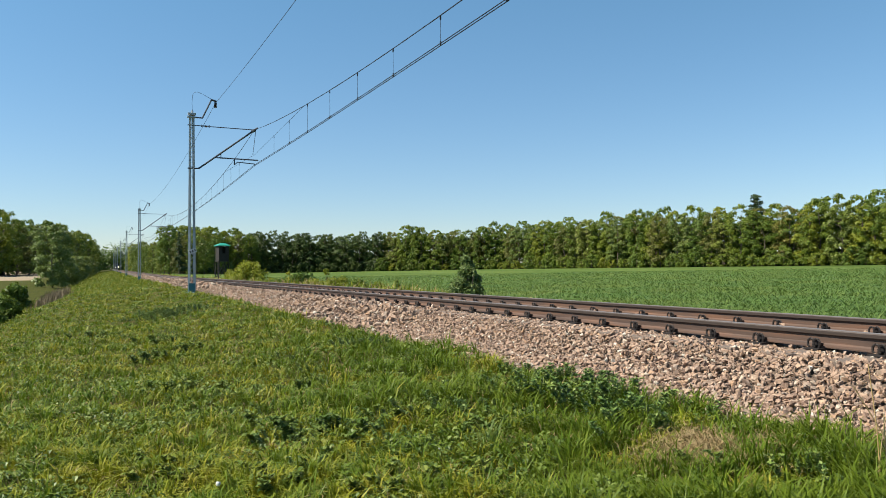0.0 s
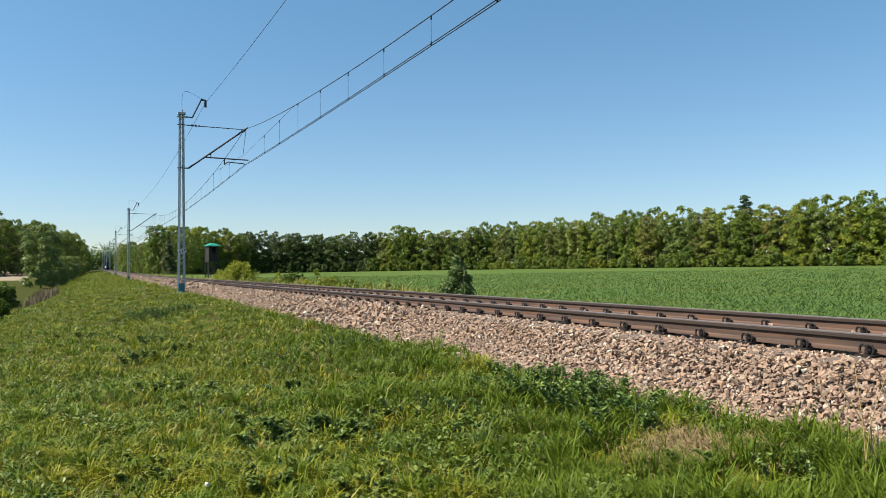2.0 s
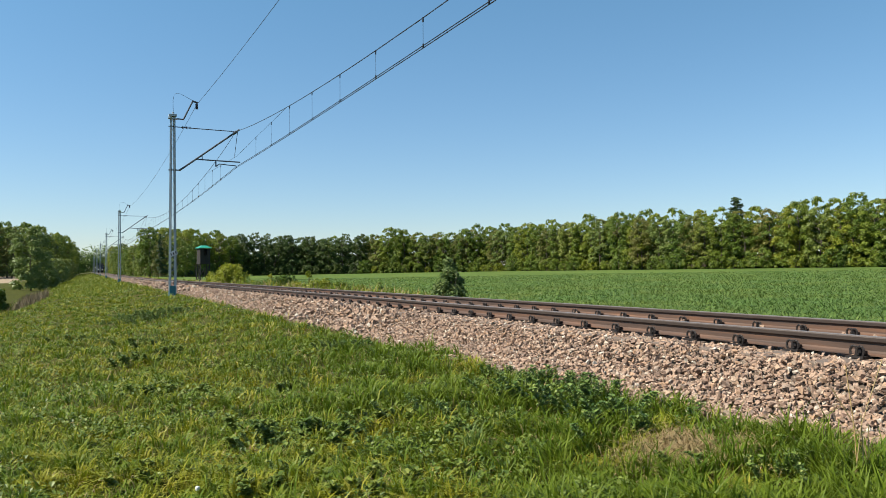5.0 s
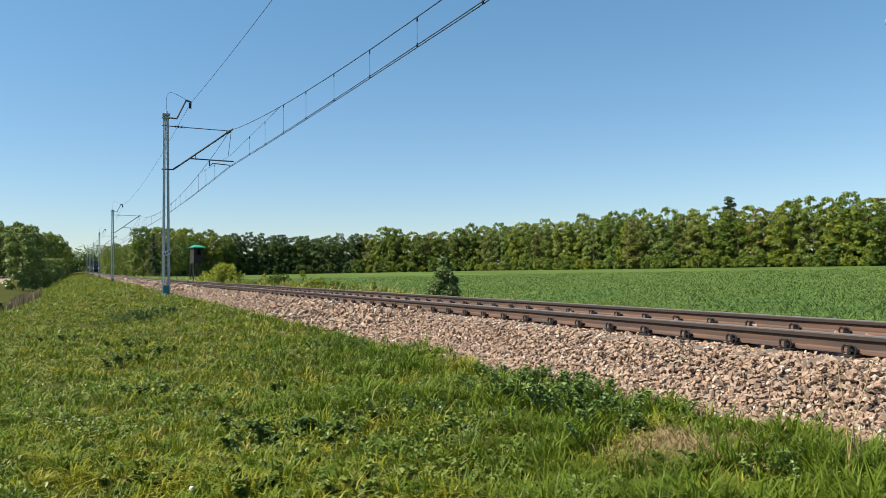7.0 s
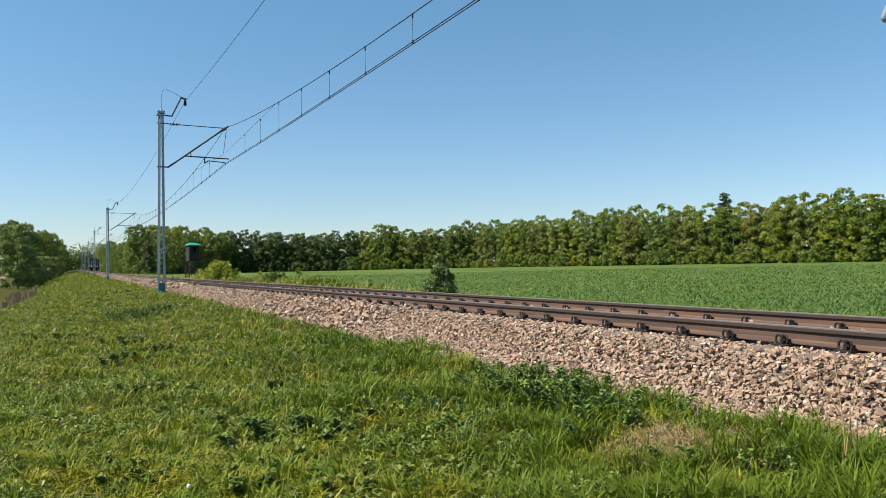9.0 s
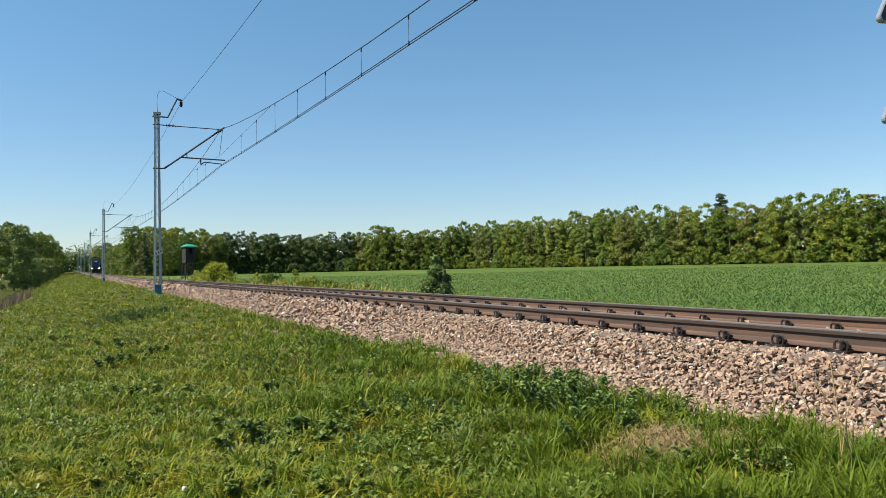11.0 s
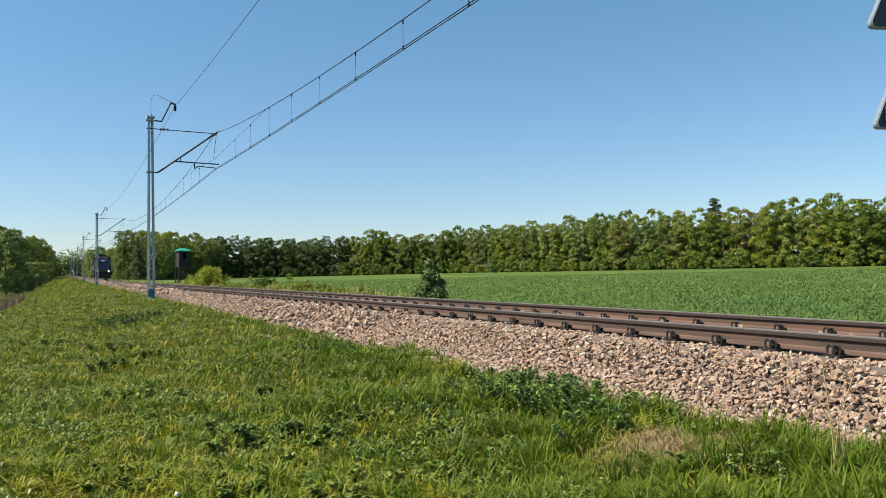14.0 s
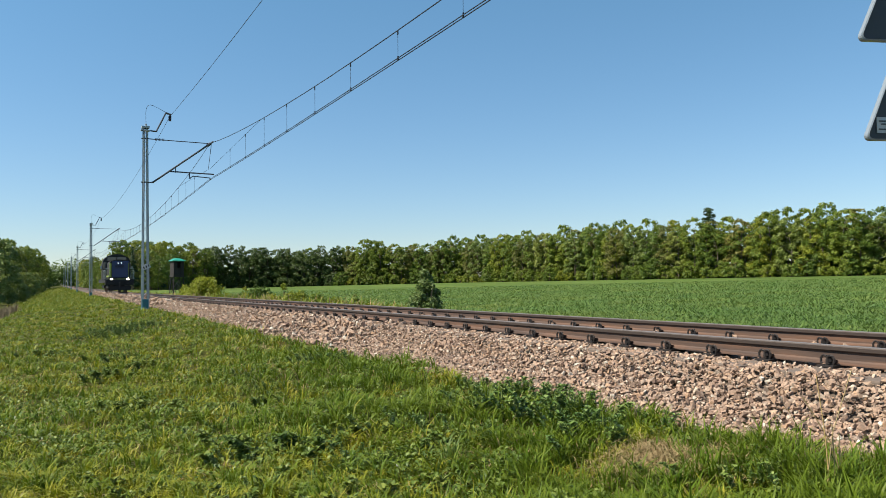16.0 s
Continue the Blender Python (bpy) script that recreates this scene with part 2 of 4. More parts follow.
def bar(bm, a, b, r, sides=8, r2=None):
    """A round bar from a to b."""
    a, b = Vector(a), Vector(b)
    d = b - a
    m = Matrix.Translation((a + b) / 2) @ d.to_track_quat("Z", "Y").to_matrix().to_4x4()
    bmesh.ops.create_cone(bm, cap_ends=True, segments=sides, radius1=r, radius2=r if r2 is None else r2, depth=d.length, matrix=m)


def flat_bar(bm, a, b, w, t):
    """A flat bar from a to b."""
    a, b = Vector(a), Vector(b)
    d = b - a
    m = Matrix.Translation((a + b) / 2) @ d.to_track_quat("Z", "Y").to_matrix().to_4x4() @ Matrix.Diagonal((w, t, d.length, 1))
    bmesh.ops.create_cube(bm, size=1, matrix=m)


def sweep(points, r, sides=6):
    """Vertices and quads of a tube along points."""
    p = np.asarray(points, float)
    d = np.gradient(p, axis=0)
    d /= np.linalg.norm(d, axis=1)[:, None]
    up = np.where(np.abs(d[:, 2:3]) > 0.9, [[1.0, 0, 0]], [[0, 0, 1.0]])
    u = np.cross(d, up)
    u /= np.linalg.norm(u, axis=1)[:, None]
    w = np.cross(u, d)
    a = np.arange(sides) * 2 * np.pi / sides
    v = p[:, None] + r * (np.cos(a)[None, :, None] * u[:, None] + np.sin(a)[None, :, None] * w[:, None])
    n = len(p)
    i, j = np.meshgrid(np.arange(n - 1), np.arange(sides), indexing="ij")
    k = (j + 1) % sides
    f = np.stack([i * sides + j, i * sides + k, (i + 1) * sides + k, (i + 1) * sides + j], -1).reshape(-1, 4)
    return v.reshape(-1, 3), f


def thing(name, label, category, group="", m=None):
    e = new(name)
    tagged(e, label, category, group)
    if m is not None:
        e.matrix_world = m
    return e


# ---- the lie of the land ----
RAIL_A, RAIL_B, AXIS = 5.53, 7.037, 6.283


def grade(y):
    """The line climbs gently beyond the first mast."""
    y = np.asarray(y, float)
    t = np.clip(y - 75, 0, None)
    return 0.005 * t * t / (t + 30)


SECTION_X = [-1500, -200, -60, -14, -9, -6.5, -5, -2.4, -1.2, 0, 2, 3.4, 4.3, 4.7, 9.2, 10.2, 12.5, 15.5, 60, 200, 400, 3000]
SECTION_Z = [-2.0, -2.2, -2.5, -2.5, -2.6, -2.6, -2.2, -1.15, -0.98, -0.92, -0.76, -0.56, -0.46, -0.48, -0.60, -0.74, -0.95, -1.25, -0.78, 0.8, 2.2, 3.0]


def land(x, y):
    x, y = np.asarray(x, float), np.asarray(y, float)
    z = np.interp(x, SECTION_X, SECTION_Z)
    bank = np.exp(-((x - 3.4) / 2.2) ** 2)
    z = z + bank * np.clip((y - 6) / 30, 0, 1) * 0.10
    near = np.exp(-(np.clip(np.abs(x - 6) - 6, 0, None) / 28) ** 2)
    z = z + near * grade(y)
    left = np.clip((-x - 5) / 6, 0, 1)
    z = z + left * np.clip(y - 40, 0, 400) * 0.009 * (1 - near * 0.5)
    w = np.clip((4.2 - x) / 1.2, 0, 1) + np.clip((x - 10) / 3, 0, 1)
    z = z + w * (0.035 * np.sin(x * 1.9 + 0.7 * np.sin(y * 0.9)) * np.cos(y * 1.3 + 0.5 * x) + 0.02 * np.sin(x * 4.1 + y * 3.3))
    return z


def axis_steps(spec):
    out = []
    for a, b, s in spec:
        out += list(np.arange(a, b, s))
    return np.array(out + [spec[-1][1]])


gx = axis_steps([(-1500, -200, 130), (-200, -40, 12), (-40, -12, 2), (-12, 16, 0.4), (16, 60, 2), (60, 300, 12), (300, 1600, 130)])
gy = axis_steps([(-700, -60, 64), (-60, -6, 3), (-6, 40, 0.45), (40, 120, 1.5), (120, 500, 10), (500, 3000, 125)])
GX, GY = np.meshgrid(gx, gy)
gi = np.arange(GX.size).reshape(GX.shape)
ground = arrays("ground", np.stack([GX, GY, land(GX, GY)], -1).reshape(-1, 3),
                np.stack([gi[:-1, :-1], gi[:-1, 1:], gi[1:, 1:], gi[1:, :-1]], -1).reshape(-1, 4), M["ground"])
ground.data.polygons.foreach_set("use_smooth", np.ones(len(ground.data.polygons), dtype=bool))
tagged(ground, "grassy railway bank, ditch and green cereal field", "ground", kind="structure")

# ---- the track ----
BED_X = [3.75, 4.55, 4.98, 5.2, 7.4, 7.65, 8.2, 9.4]
BED_Z = [-0.56, -0.40, -0.20, -0.20, -0.20, -0.21, -0.42, -0.75]
ys = axis_steps([(-40, 60, 1.0), (60, 700, 8)])
bx = np.array(BED_X)
BX, BY = np.meshgrid(bx, ys)
bi = np.arange(BX.size).reshape(BX.shape)
ballast = arrays("ballast", np.stack([BX, BY, np.interp(BX, BED_X, BED_Z) - 0.03 + grade(BY)], -1).reshape(-1, 3),
                 np.stack([bi[:-1, :-1], bi[:-1, 1:], bi[1:, 1:], bi[1:, :-1]], -1).reshape(-1, 4), M["bed"])
tagged(ballast, "bed of broken pinkish-brown track ballast stones", "ballast", kind="structure")

track = tagged(new("railway_track"), "single railway track with rusty rails on ballast", "railway track", kind="structure")
RAIL_PROFILE = [(-0.0625, -0.149), (-0.0625, -0.139), (-0.02, -0.125), (-0.008, -0.112), (-0.008, -0.055), (-0.03, -0.04),
                (-0.0345, -0.012), (-0.03, -0.003), (-0.02, 0.0)]


def rail(x0):
    prof = RAIL_PROFILE + [(-a, b) for a, b in reversed(RAIL_PROFILE)]
    yy = axis_steps([(-40, 60, 5), (60, 700, 10)])
    k = len(prof)
    v = np.array([[(x0 + a, y, b + g) for a, b in prof] for y, g in zip(yy, grade(yy))]).reshape(-1, 3)
    f = [(i * k + j, i * k + j + 1, (i + 1) * k + j + 1, (i + 1) * k + j) for i in range(len(yy) - 1) for j in range(k - 1)]
    ob = arrays("rail", v, f, M["rail"], track, "rusty brown steel rail with a worn bright head")
    ob.data.materials.append(M["railtop"])
    ob.data.materials.append(M["railside"])
    for p in ob.data.polygons:
        side = p.index % (k - 1)
        p.material_index = 1 if side in (7, 8, 9) else 2 if side in (4, 5, 6, 10, 11, 12) else 0


rail(RAIL_A)
rail(RAIL_B)

SLEEPER_Y0 = 4.129
def sleeper_mesh():
    bm = bmesh.new()
    box(bm, 0, 0, -0.075, 2.6, 0.25, 0.15, 0.012)
    return bm
sleeper = part("sleeper", sleeper_mesh(), M["sleeper"], track)
sleeper.location = (AXIS, SLEEPER_Y0, -0.172)


def fastening_mesh():
    """Ribbed base plate, clamp and coach screw with a spring washer."""
    bm = bmesh.new()
    box(bm, -0.085, 0, 0.006, 0.13, 0.15, 0.014)
    box(bm, -0.066, 0, 0.034, 0.05, 0.07, 0.04)
    bmesh.ops.create_cone(bm, cap_ends=True, segments=9, radius1=0.028, radius2=0.024, depth=0.03, matrix=Matrix.Translation((-0.09, 0, 0.055)))
    bmesh.ops.create_cone(bm, cap_ends=True, segments=6, radius1=0.022, radius2=0.019, depth=0.02, matrix=Matrix.Translation((-0.09, 0, 0.078)))
    for s in (-1, 1):
        pts = [Vector((-0.112, s * 0.028 + 0.033 * math.cos(a), 0.052 + 0.038 * math.sin(a))) for a in np.linspace(-0.9, math.pi + 0.9, 9)]
        for p, q in zip(pts, pts[1:]):
            bar(bm, p, q, 0.010, 5)
    return bm


fastening = part("fastening", fastening_mesh(), M["iron"], track, "black oiled rail fastening with bolt and clamp")
fastening.location = (RAIL_A, SLEEPER_Y0, -0.165)
for k in range(-16, 110):
    y = SLEEPER_Y0 + 0.6 * k
    g = float(grade(y))
    if k:
        o = sleeper.copy()
        scene.collection.objects.link(o)
        o.location = (AXIS, y, -0.172 + g)
    for x0, turn in ((RAIL_A, 0), (RAIL_B, 0)) + (((RAIL_A, math.pi), (RAIL_B, math.pi)) if k < 20 else ()):
        if k == 0 and x0 == RAIL_A and not turn:
            continue
        o = fastening.copy()
        scene.collection.objects.link(o)
        o.location, o.rotation_euler = (x0, y, -0.165 + g), (0, 0, turn)


# ---- masts and wires ----
SPAN, MAST_Y0, MAST_X, MAST_TOP = 58.9, 37.0, 3.62, 7.70
MASTS = [MAST_Y0 + SPAN * k for k in range(-1, 7)]


def mast():
    """A lattice mast at the origin, z = 0 at rail level: two channels with zigzag lacing, bracket, feeder horn."""
    e = thing("catenary_mast", "grey lattice steel catenary mast on a teal base beside the track", "mast", "catenary masts along the line")
    foot, top = -0.42, MAST_TOP
    half = lambda z: 0.112 - 0.052 * (z - foot) / (top - foot)
    for s in (-1, 1):
        bm = bmesh.new()
        for w in (-1, 1):
            flat_bar(bm, (s * half(foot), w * 0.055, foot), (s * half(top), w * 0.055, top), 0.042, 0.012)
        flat_bar(bm, (s * half(foot) * 1.08, 0, foot), (s * half(top) * 1.1, 0, top), 0.012, 0.11)
        part("mast_channel", bm, M["mast"], e)
    n = 35
    for w in (-0.064, 0.064):
        bm = bmesh.new()
        zz = np.linspace(foot + 0.55, top - 0.1, n)
        for i in range(n - 1):
            s = 1 if i % 2 else -1
            flat_bar(bm, (s * half(zz[i]), w, zz[i]), (-s * half(zz[i + 1]), w, zz[i + 1]), 0.024, 0.008)
        part("lacing", bm, M["mast"], e)
    bm = bmesh.new()
    box(bm, 0, 0, foot + 0.20, 0.26, 0.16, 0.44, 0.02)
    box(bm, 0, 0, foot - 0.12, 0.55, 0.55, 0.24, 0.03)
    part("base", bm, M["base"], e, "teal-painted steel base on a footing")
    bm = bmesh.new()
    box(bm, 0, 0, top + 0.02, 0.34, 0.26, 0.10, 0.01)
    box(bm, 0, 0, top - 0.12, 0.40, 0.20, 0.05, 0.01)
    bar(bm, (0.02, 0, top), (0.02, 0, top + 0.18), 0.05)
    part("cap", bm, M["mast"], e)
    bm = bmesh.new()
    bar(bm, (-0.15, 0, top - 0.10), (0.48, 0, top - 0.13), 0.032)
    bar(bm, (0.46, 0, top - 0.14), (0.88, 0, top + 0.76), 0.036)
    bar(bm, (0.86, 0, top + 0.75), (1.10, 0, top + 0.68), 0.045)
    part("feeder_horn", bm, M["tube"], e, "bent dark feeder-wire horn")
    bm = bmesh.new()
    for k in range(5):
        bmesh.ops.create_cone(bm, cap_ends=True, segments=10, radius1=0.075, radius2=0.04, depth=0.05,
                              matrix=Matrix.Translation((1.05, 0, top + 0.62 - 0.05 * k)))
    part("insulator", bm, M["insulator"], e)
    v, f = sweep([(0.03 + 0.85 * t ** 1.6 - 0.12 * math.sin(3.14 * t), 0, top + 0.15 + 0.62 * t + 0.62 * math.sin(3.14 * t ** 0.75)) for t in np.linspace(0, 1, 14)], 0.008, 5)
    arrays("jumper_lead", v, f, M["wire"], e)
    bm = bmesh.new()
    bar(bm, (-0.18, 0, 7.22), (0.62, 0, 7.20), 0.022)
    bar(bm, (0.55, 0, 7.20), (2.76, 0, 7.17), 0.02)
    part("top_tie", bm, M["tube"], e)
    bm = bmesh.new()
    for k in range(7):
        bmesh.ops.create_cone(bm, cap_ends=True, segments=10, radius1=0.06, radius2=0.06, depth=0.022,
                              matrix=Matrix.Translation((0.42 + 0.06 * k, 0, 7.205)) @ Matrix.Rotation(math.pi / 2, 4, "Y"))
    part("insulator", bm, M["insulator"], e)
    bm = bmesh.new()
    bar(bm, (-0.18, 0, 5.24), (0.34, 0, 5.24), 0.03)
    bar(bm, (0.30, 0, 5.24), (2.98, 0, 7.28), 0.042)
    bar(bm, (2.70, 0, 7.07), (2.84, 0, 7.17), 0.07)
    part("bracket_tube", bm, M["tube"], e, "dark diagonal cantilever tube")
    bm = bmesh.new()
    bar(bm, (1.0, 0, 5.78), (3.0, 0, 5.74), 0.03)
    bar(bm, (1.30, 0, 5.74), (1.28, 0, 6.02), 0.02)
    part("steady_tube", bm, M["tube"], e)
    bm = bmesh.new()
    bar(bm, (1.9, 0, 5.76), (1.9, 0, 5.48), 0.03)
    bar(bm, (1.9, 0, 5.48), (2.05, 0, 5.61), 0.022)
    bar(bm, (2.05, 0, 5.61), (2.80, 0, 5.56), 0.022)
    bar(bm, (2.80, 0, 5.58), (2.84, 0, 5.48), 0.018)
    bar(bm, (2.90, 0, 7.24), (2.75, 0, 6.0), 0.012)
    part("steady_arm", bm, M["tube"], e)
    bm = bmesh.new()
    box(bm, 0, 0, 0, 0.34, 0.02, 0.20, 0.006)
    plate = part("number_plate", bm, M["plate"], e, "small tilted white enamel plate")
    plate.location, plate.rotation_euler = (0.03, -0.10, 1.45), (0, -0.42, 0)
    bm = bmesh.new()
    for k in range(3):
        box(bm, -0.11 + 0.11 * k, -0.013, 0, 0.05, 0.004, 0.11)
    part("marking", bm, M["iron"], plate, "dark unreadable marks")
    return e


first = mast()
first.matrix_world = pose(MAST_X, MASTS[1], float(grade(MASTS[1])))
for y in MASTS[:1] + MASTS[2:]:
    copy_thing(first, pose(MAST_X, y, float(grade(y))))

WIRE_X, CONTACT_Z, TOP_Z, STITCH_Z = 6.45, 5.50, 7.20, 6.0
group = "overhead wires"


def droop(t):
    return (4 * t * (1 - t)) ** 0.9


for k, (ya, yb) in enumerate(zip(MASTS, MASTS[1:])):
    n = 28
    t = np.linspace(0, 1, n)
    y = ya + (yb - ya) * t
    ga, gb = float(grade(ya)), float(grade(yb))
    g = ga * (1 - t) + gb * t
    sag = 4 * t * (1 - t)
    wires = thing("overhead_wire", "dark overhead contact and messenger wires with droppers", "overhead wire", group)
    v, f = sweep(np.stack([np.full(n, WIRE_X), y, TOP_Z - 1.42 * droop(t) + g], -1), 0.0125, 5)
    arrays("messenger_wire", v, f, M["wire"], wires)
    for s in (-0.035, 0.035):
        v, f = sweep(np.stack([np.full(n, WIRE_X + s), y, CONTACT_Z - 0.27 * sag + g], -1), 0.011, 5)
        arrays("contact_wire", v, f, M["wire"], wires)
    hang = TOP_Z - 1.42 * droop(10 / SPAN)
    for end in (0, 1):
        s = np.linspace(0, 1, 8)
        yy = (ya + 10 * s) if end == 0 else (yb - 10 * s)
        tt = (yy - ya) / (yb - ya)
        v, f = sweep(np.stack([np.full(8, WIRE_X), yy, STITCH_Z + (hang - STITCH_Z) * s + ga * (1 - tt) + gb * tt], -1), 0.006, 5)
        arrays("stitch_wire", v, f, M["wire"], wires)
    for yd in 4.6 + 2.924 * np.arange(18):
        td, edge = yd / SPAN, min(yd, SPAN - yd)
        gd = ga * (1 - td) + gb * td
        z1 = TOP_Z - 1.42 * droop(td) + gd if edge > 10 else STITCH_Z + (hang - STITCH_Z) * edge / 10 + gd
        z0 = CONTACT_Z - 0.27 * 4 * td * (1 - td) + gd
        bm = bmesh.new()
        bar(bm, (WIRE_X, ya + yd, z0), (WIRE_X, ya + yd, z1), 0.005, 5)
        box(bm, WIRE_X, ya + yd, z1 - 0.04, 0.025, 0.03, 0.10)
        box(bm, WIRE_X, ya + yd, z0 + 0.02, 0.025, 0.03, 0.09)
        part("dropper", bm, M["wire"], wires)
    fw = thing("feeder_wire", "thin dark feeder wire strung between mast tops", "overhead wire", group)
    v, f = sweep(np.stack([np.full(n, MAST_X + 1.05), y, MAST_TOP + 0.60 - 0.66 * sag + g], -1), 0.0085, 5)
    arrays("conductor", v, f, M["wire"], fw)


# ---- trees and shrubs ----
def leaf_cloud(rng, lobes, count, size, flat=0.5):
    """Small leaf clumps on the shells of lobes (centre, radii): vertices and triangles."""
    lobes = np.asarray(lobes, float)
    area = np.cbrt(lobes[:, 3] * lobes[:, 4] * lobes[:, 5]) ** 2
    pick = rng.choice(len(lobes), count, p=area / area.sum())
    d = rng.normal(size=(count, 3))
    d /= np.linalg.norm(d, axis=1)[:, None]
    low = d[:, 2] < -0.3
    d[low, 2] *= -0.6
    r = 1 - np.abs(rng.normal(0, 0.25, count)) + (rng.random(count) < 0.15) * rng.random(count) * 0.22
    c = lobes[pick, :3] + d * lobes[pick, 3:] * r[:, None]
    n = d + rng.normal(0, flat, (count, 3)) + [0, 0, 0.25]
    n /= np.linalg.norm(n, axis=1)[:, None]
    a = np.cross(n, rng.normal(size=(count, 3)))
    a /= np.linalg.norm(a, axis=1)[:, None]
    b = np.cross(n, a)
    s = size * (0.6 + 0.75 * rng.random(count))[:, None]
    k = (0.5 + 0.4 * rng.random(count))[:, None]
    v = np.stack([c - a * s, c + a * s * 0.7 - b * s * k, c + a * s * 0.4 + b * s * k + n * s * 0.2], 1).reshape(-1, 3)
    return v, np.arange(3 * count).reshape(-1, 3)


def trunk_mesh(rng, h, r, limbs, spread, z0=-0.4):
    bm = bmesh.new()
    p, q = Vector((0, 0, z0)), None
    steps = 4
    for i in range(steps):
        q = Vector((rng.normal(0, 0.02 * h), rng.normal(0, 0.02 * h), z0 + (h - z0) * (i + 1) / steps))
        bar(bm, p, q, r * (1 - i / steps * 0.8), 6, r * (1 - (i + 1) / steps * 0.8))
        p = q
    for i in range(limbs):
        z = h * (0.3 + 0.6 * i / limbs)
        a = rng.random() * 6.28
        bar(bm, (0, 0, z), (spread * math.cos(a), spread * math.sin(a), z + spread * (0.4 + 0.5 * rng.random())), r * 0.35, 4, r * 0.08)
    return bm


def broadleaf(seed, h, w, mat, name, label, count=5000, size=0.29, low=0.0, lobes_n=44, dome=0.62):
    """A broad-leaved tree, h to its top: a tapered trunk with limbs, leaf clumps on lobes that fill a tall domed crown."""
    rng = np.random.default_rng(seed)
    e = thing(name, label, "tree", "woodland edge trees")
    part("trunk", trunk_mesh(rng, h * 0.86, 0.014 * h, 7, w * 0.3), M["bark"], e)
    lobes = []
    for i in range(lobes_n):
        t = low + (1 - low) * (i + rng.random()) / lobes_n
        env = w / 2 * (0.80 + 0.20 * math.sin(3.0 * t)) * math.sqrt(max(0.0, 1 - max(0.0, (t - dome) / (1 - dome)) ** 2.2))
        a = 2.4 * i + rng.normal(0, 0.5)
        rr = env * (0.45 + 0.50 * math.sqrt(rng.random()))
        s = w * (0.11 + 0.09 * rng.random()) * (1.0 - 0.35 * max(0.0, t - dome) / (1 - dome))
        lobes.append((rr * math.cos(a), rr * math.sin(a), min(h * (0.03 + 0.97 * t), h - s * 0.75), s, s, s * (0.75 + 0.5 * rng.random())))
    v, f = leaf_cloud(rng, lobes, count, size)
    tagged(arrays("crown", v, f, mat, e), kind="stuff")
    return e


def conifer(seed, h, w, name="pine_tree", label="dark green conifer standing in the wood", bare=0.35, top_in=1.0):
    rng = np.random.default_rng(seed)
    e = thing(name, label, "tree", "woodland edge trees")
    part("trunk", trunk_mesh(rng, h * 0.97, 0.012 * h, 10, w * 0.3), M["bark"], e)
    lobes = []
    for i in range(22):
        t = bare + (1 - bare) * i / 21
        rad = w / 2 * (1.05 - top_in * (t - bare) / (1 - bare)) * (0.6 + 0.4 * rng.random())
        a = rng.random() * 6.28
        lobes.append((rad * 0.6 * math.cos(a), rad * 0.6 * math.sin(a), h * t, rad * 0.6 + 0.3, rad * 0.6 + 0.3, 0.5))
    v, f = leaf_cloud(rng, lobes, 1800, 0.42)
    tagged(arrays("crown", v, f, M["pine"], e), kind="stuff")
    return e


def shrub(seed, h, w, mat, name, label, count=900, size=0.12, pointed=0.3, stems=7, lobes_n=20):
    """A bush: thin stems from one root and leaves down to the ground."""
    rng = np.random.default_rng(seed)
    e = thing(name, label, "bush")
    bm = bmesh.new()
    for i in range(stems):
        a, s = rng.random() * 6.28, w * 0.38 * rng.random()
        bar(bm, (0, 0, -0.15), (s * math.cos(a), s * math.sin(a), h * (0.6 + 0.3 * rng.random())), 0.012 * h, 5, 0.003 * h)
    part("stem_bundle", bm, M["bark"], e)
    lobes = []
    for i in range(lobes_n):
        t = rng.random()
        env = w / 2 * (1 - pointed * t) * math.sqrt(max(0.05, 1 - t ** 3))
        a, rr = rng.random() * 6.28, env * math.sqrt(rng.random()) * 0.8
        s = w * (0.09 + 0.1 * rng.random()) * (1 - 0.6 * pointed * t)
        lobes.append((rr * math.cos(a), rr * math.sin(a), h * (0.04 + 0.9 * t), s, s, s * 1.15))
    v, f = leaf_cloud(rng, lobes, count, size, 0.9)
    tagged(arrays("foliage", v, f, mat, e), kind="stuff")
    return e


WOOD_LABELS = {"oak": "fresh green broad-leaved tree at the edge of the wood", "beech": "yellow-green spring tree at the edge of the wood",
               "bronze": "bronze-tinged budding tree at the edge of the wood", "willow": "grey-green leafy tree at the edge of the wood",
               "shadeleaf": "deep green tree at the edge of the wood, shade put into its leaf colour"}
protos, behind = [], []
for i, (mat, h, w) in enumerate([("oak", 19, 9.5), ("oak", 18, 8.5), ("beech", 18, 8.5), ("oak", 20, 10), ("bronze", 19, 8.5), ("willow", 18, 8.5),
                                 ("oak", 17, 9), ("beech", 18, 9.5), ("oak", 20, 9), ("willow", 20, 8)]):
    protos.append((broadleaf(20 + i, h, w, M[mat], "broadleaf_tree", WOOD_LABELS[mat]), h))
    if i % 2 == 0:
        behind.append((broadleaf(40 + i, h, w, M[mat], "broadleaf_tree", WOOD_LABELS[mat].replace("at the edge of", "deeper in"), 2000, 0.40, 0.2), h))
deep = [(broadleaf(50 + i, 18, w, M["shadeleaf"], "broadleaf_tree", WOOD_LABELS["shadeleaf"]), 18) for i, w in enumerate((8.5, 10))]
aside = [(broadleaf(58, 19, 10, M["oak"], "broadleaf_tree", "green broad-leaved tree of the wood's far end", 1200, 0.6), 19)]
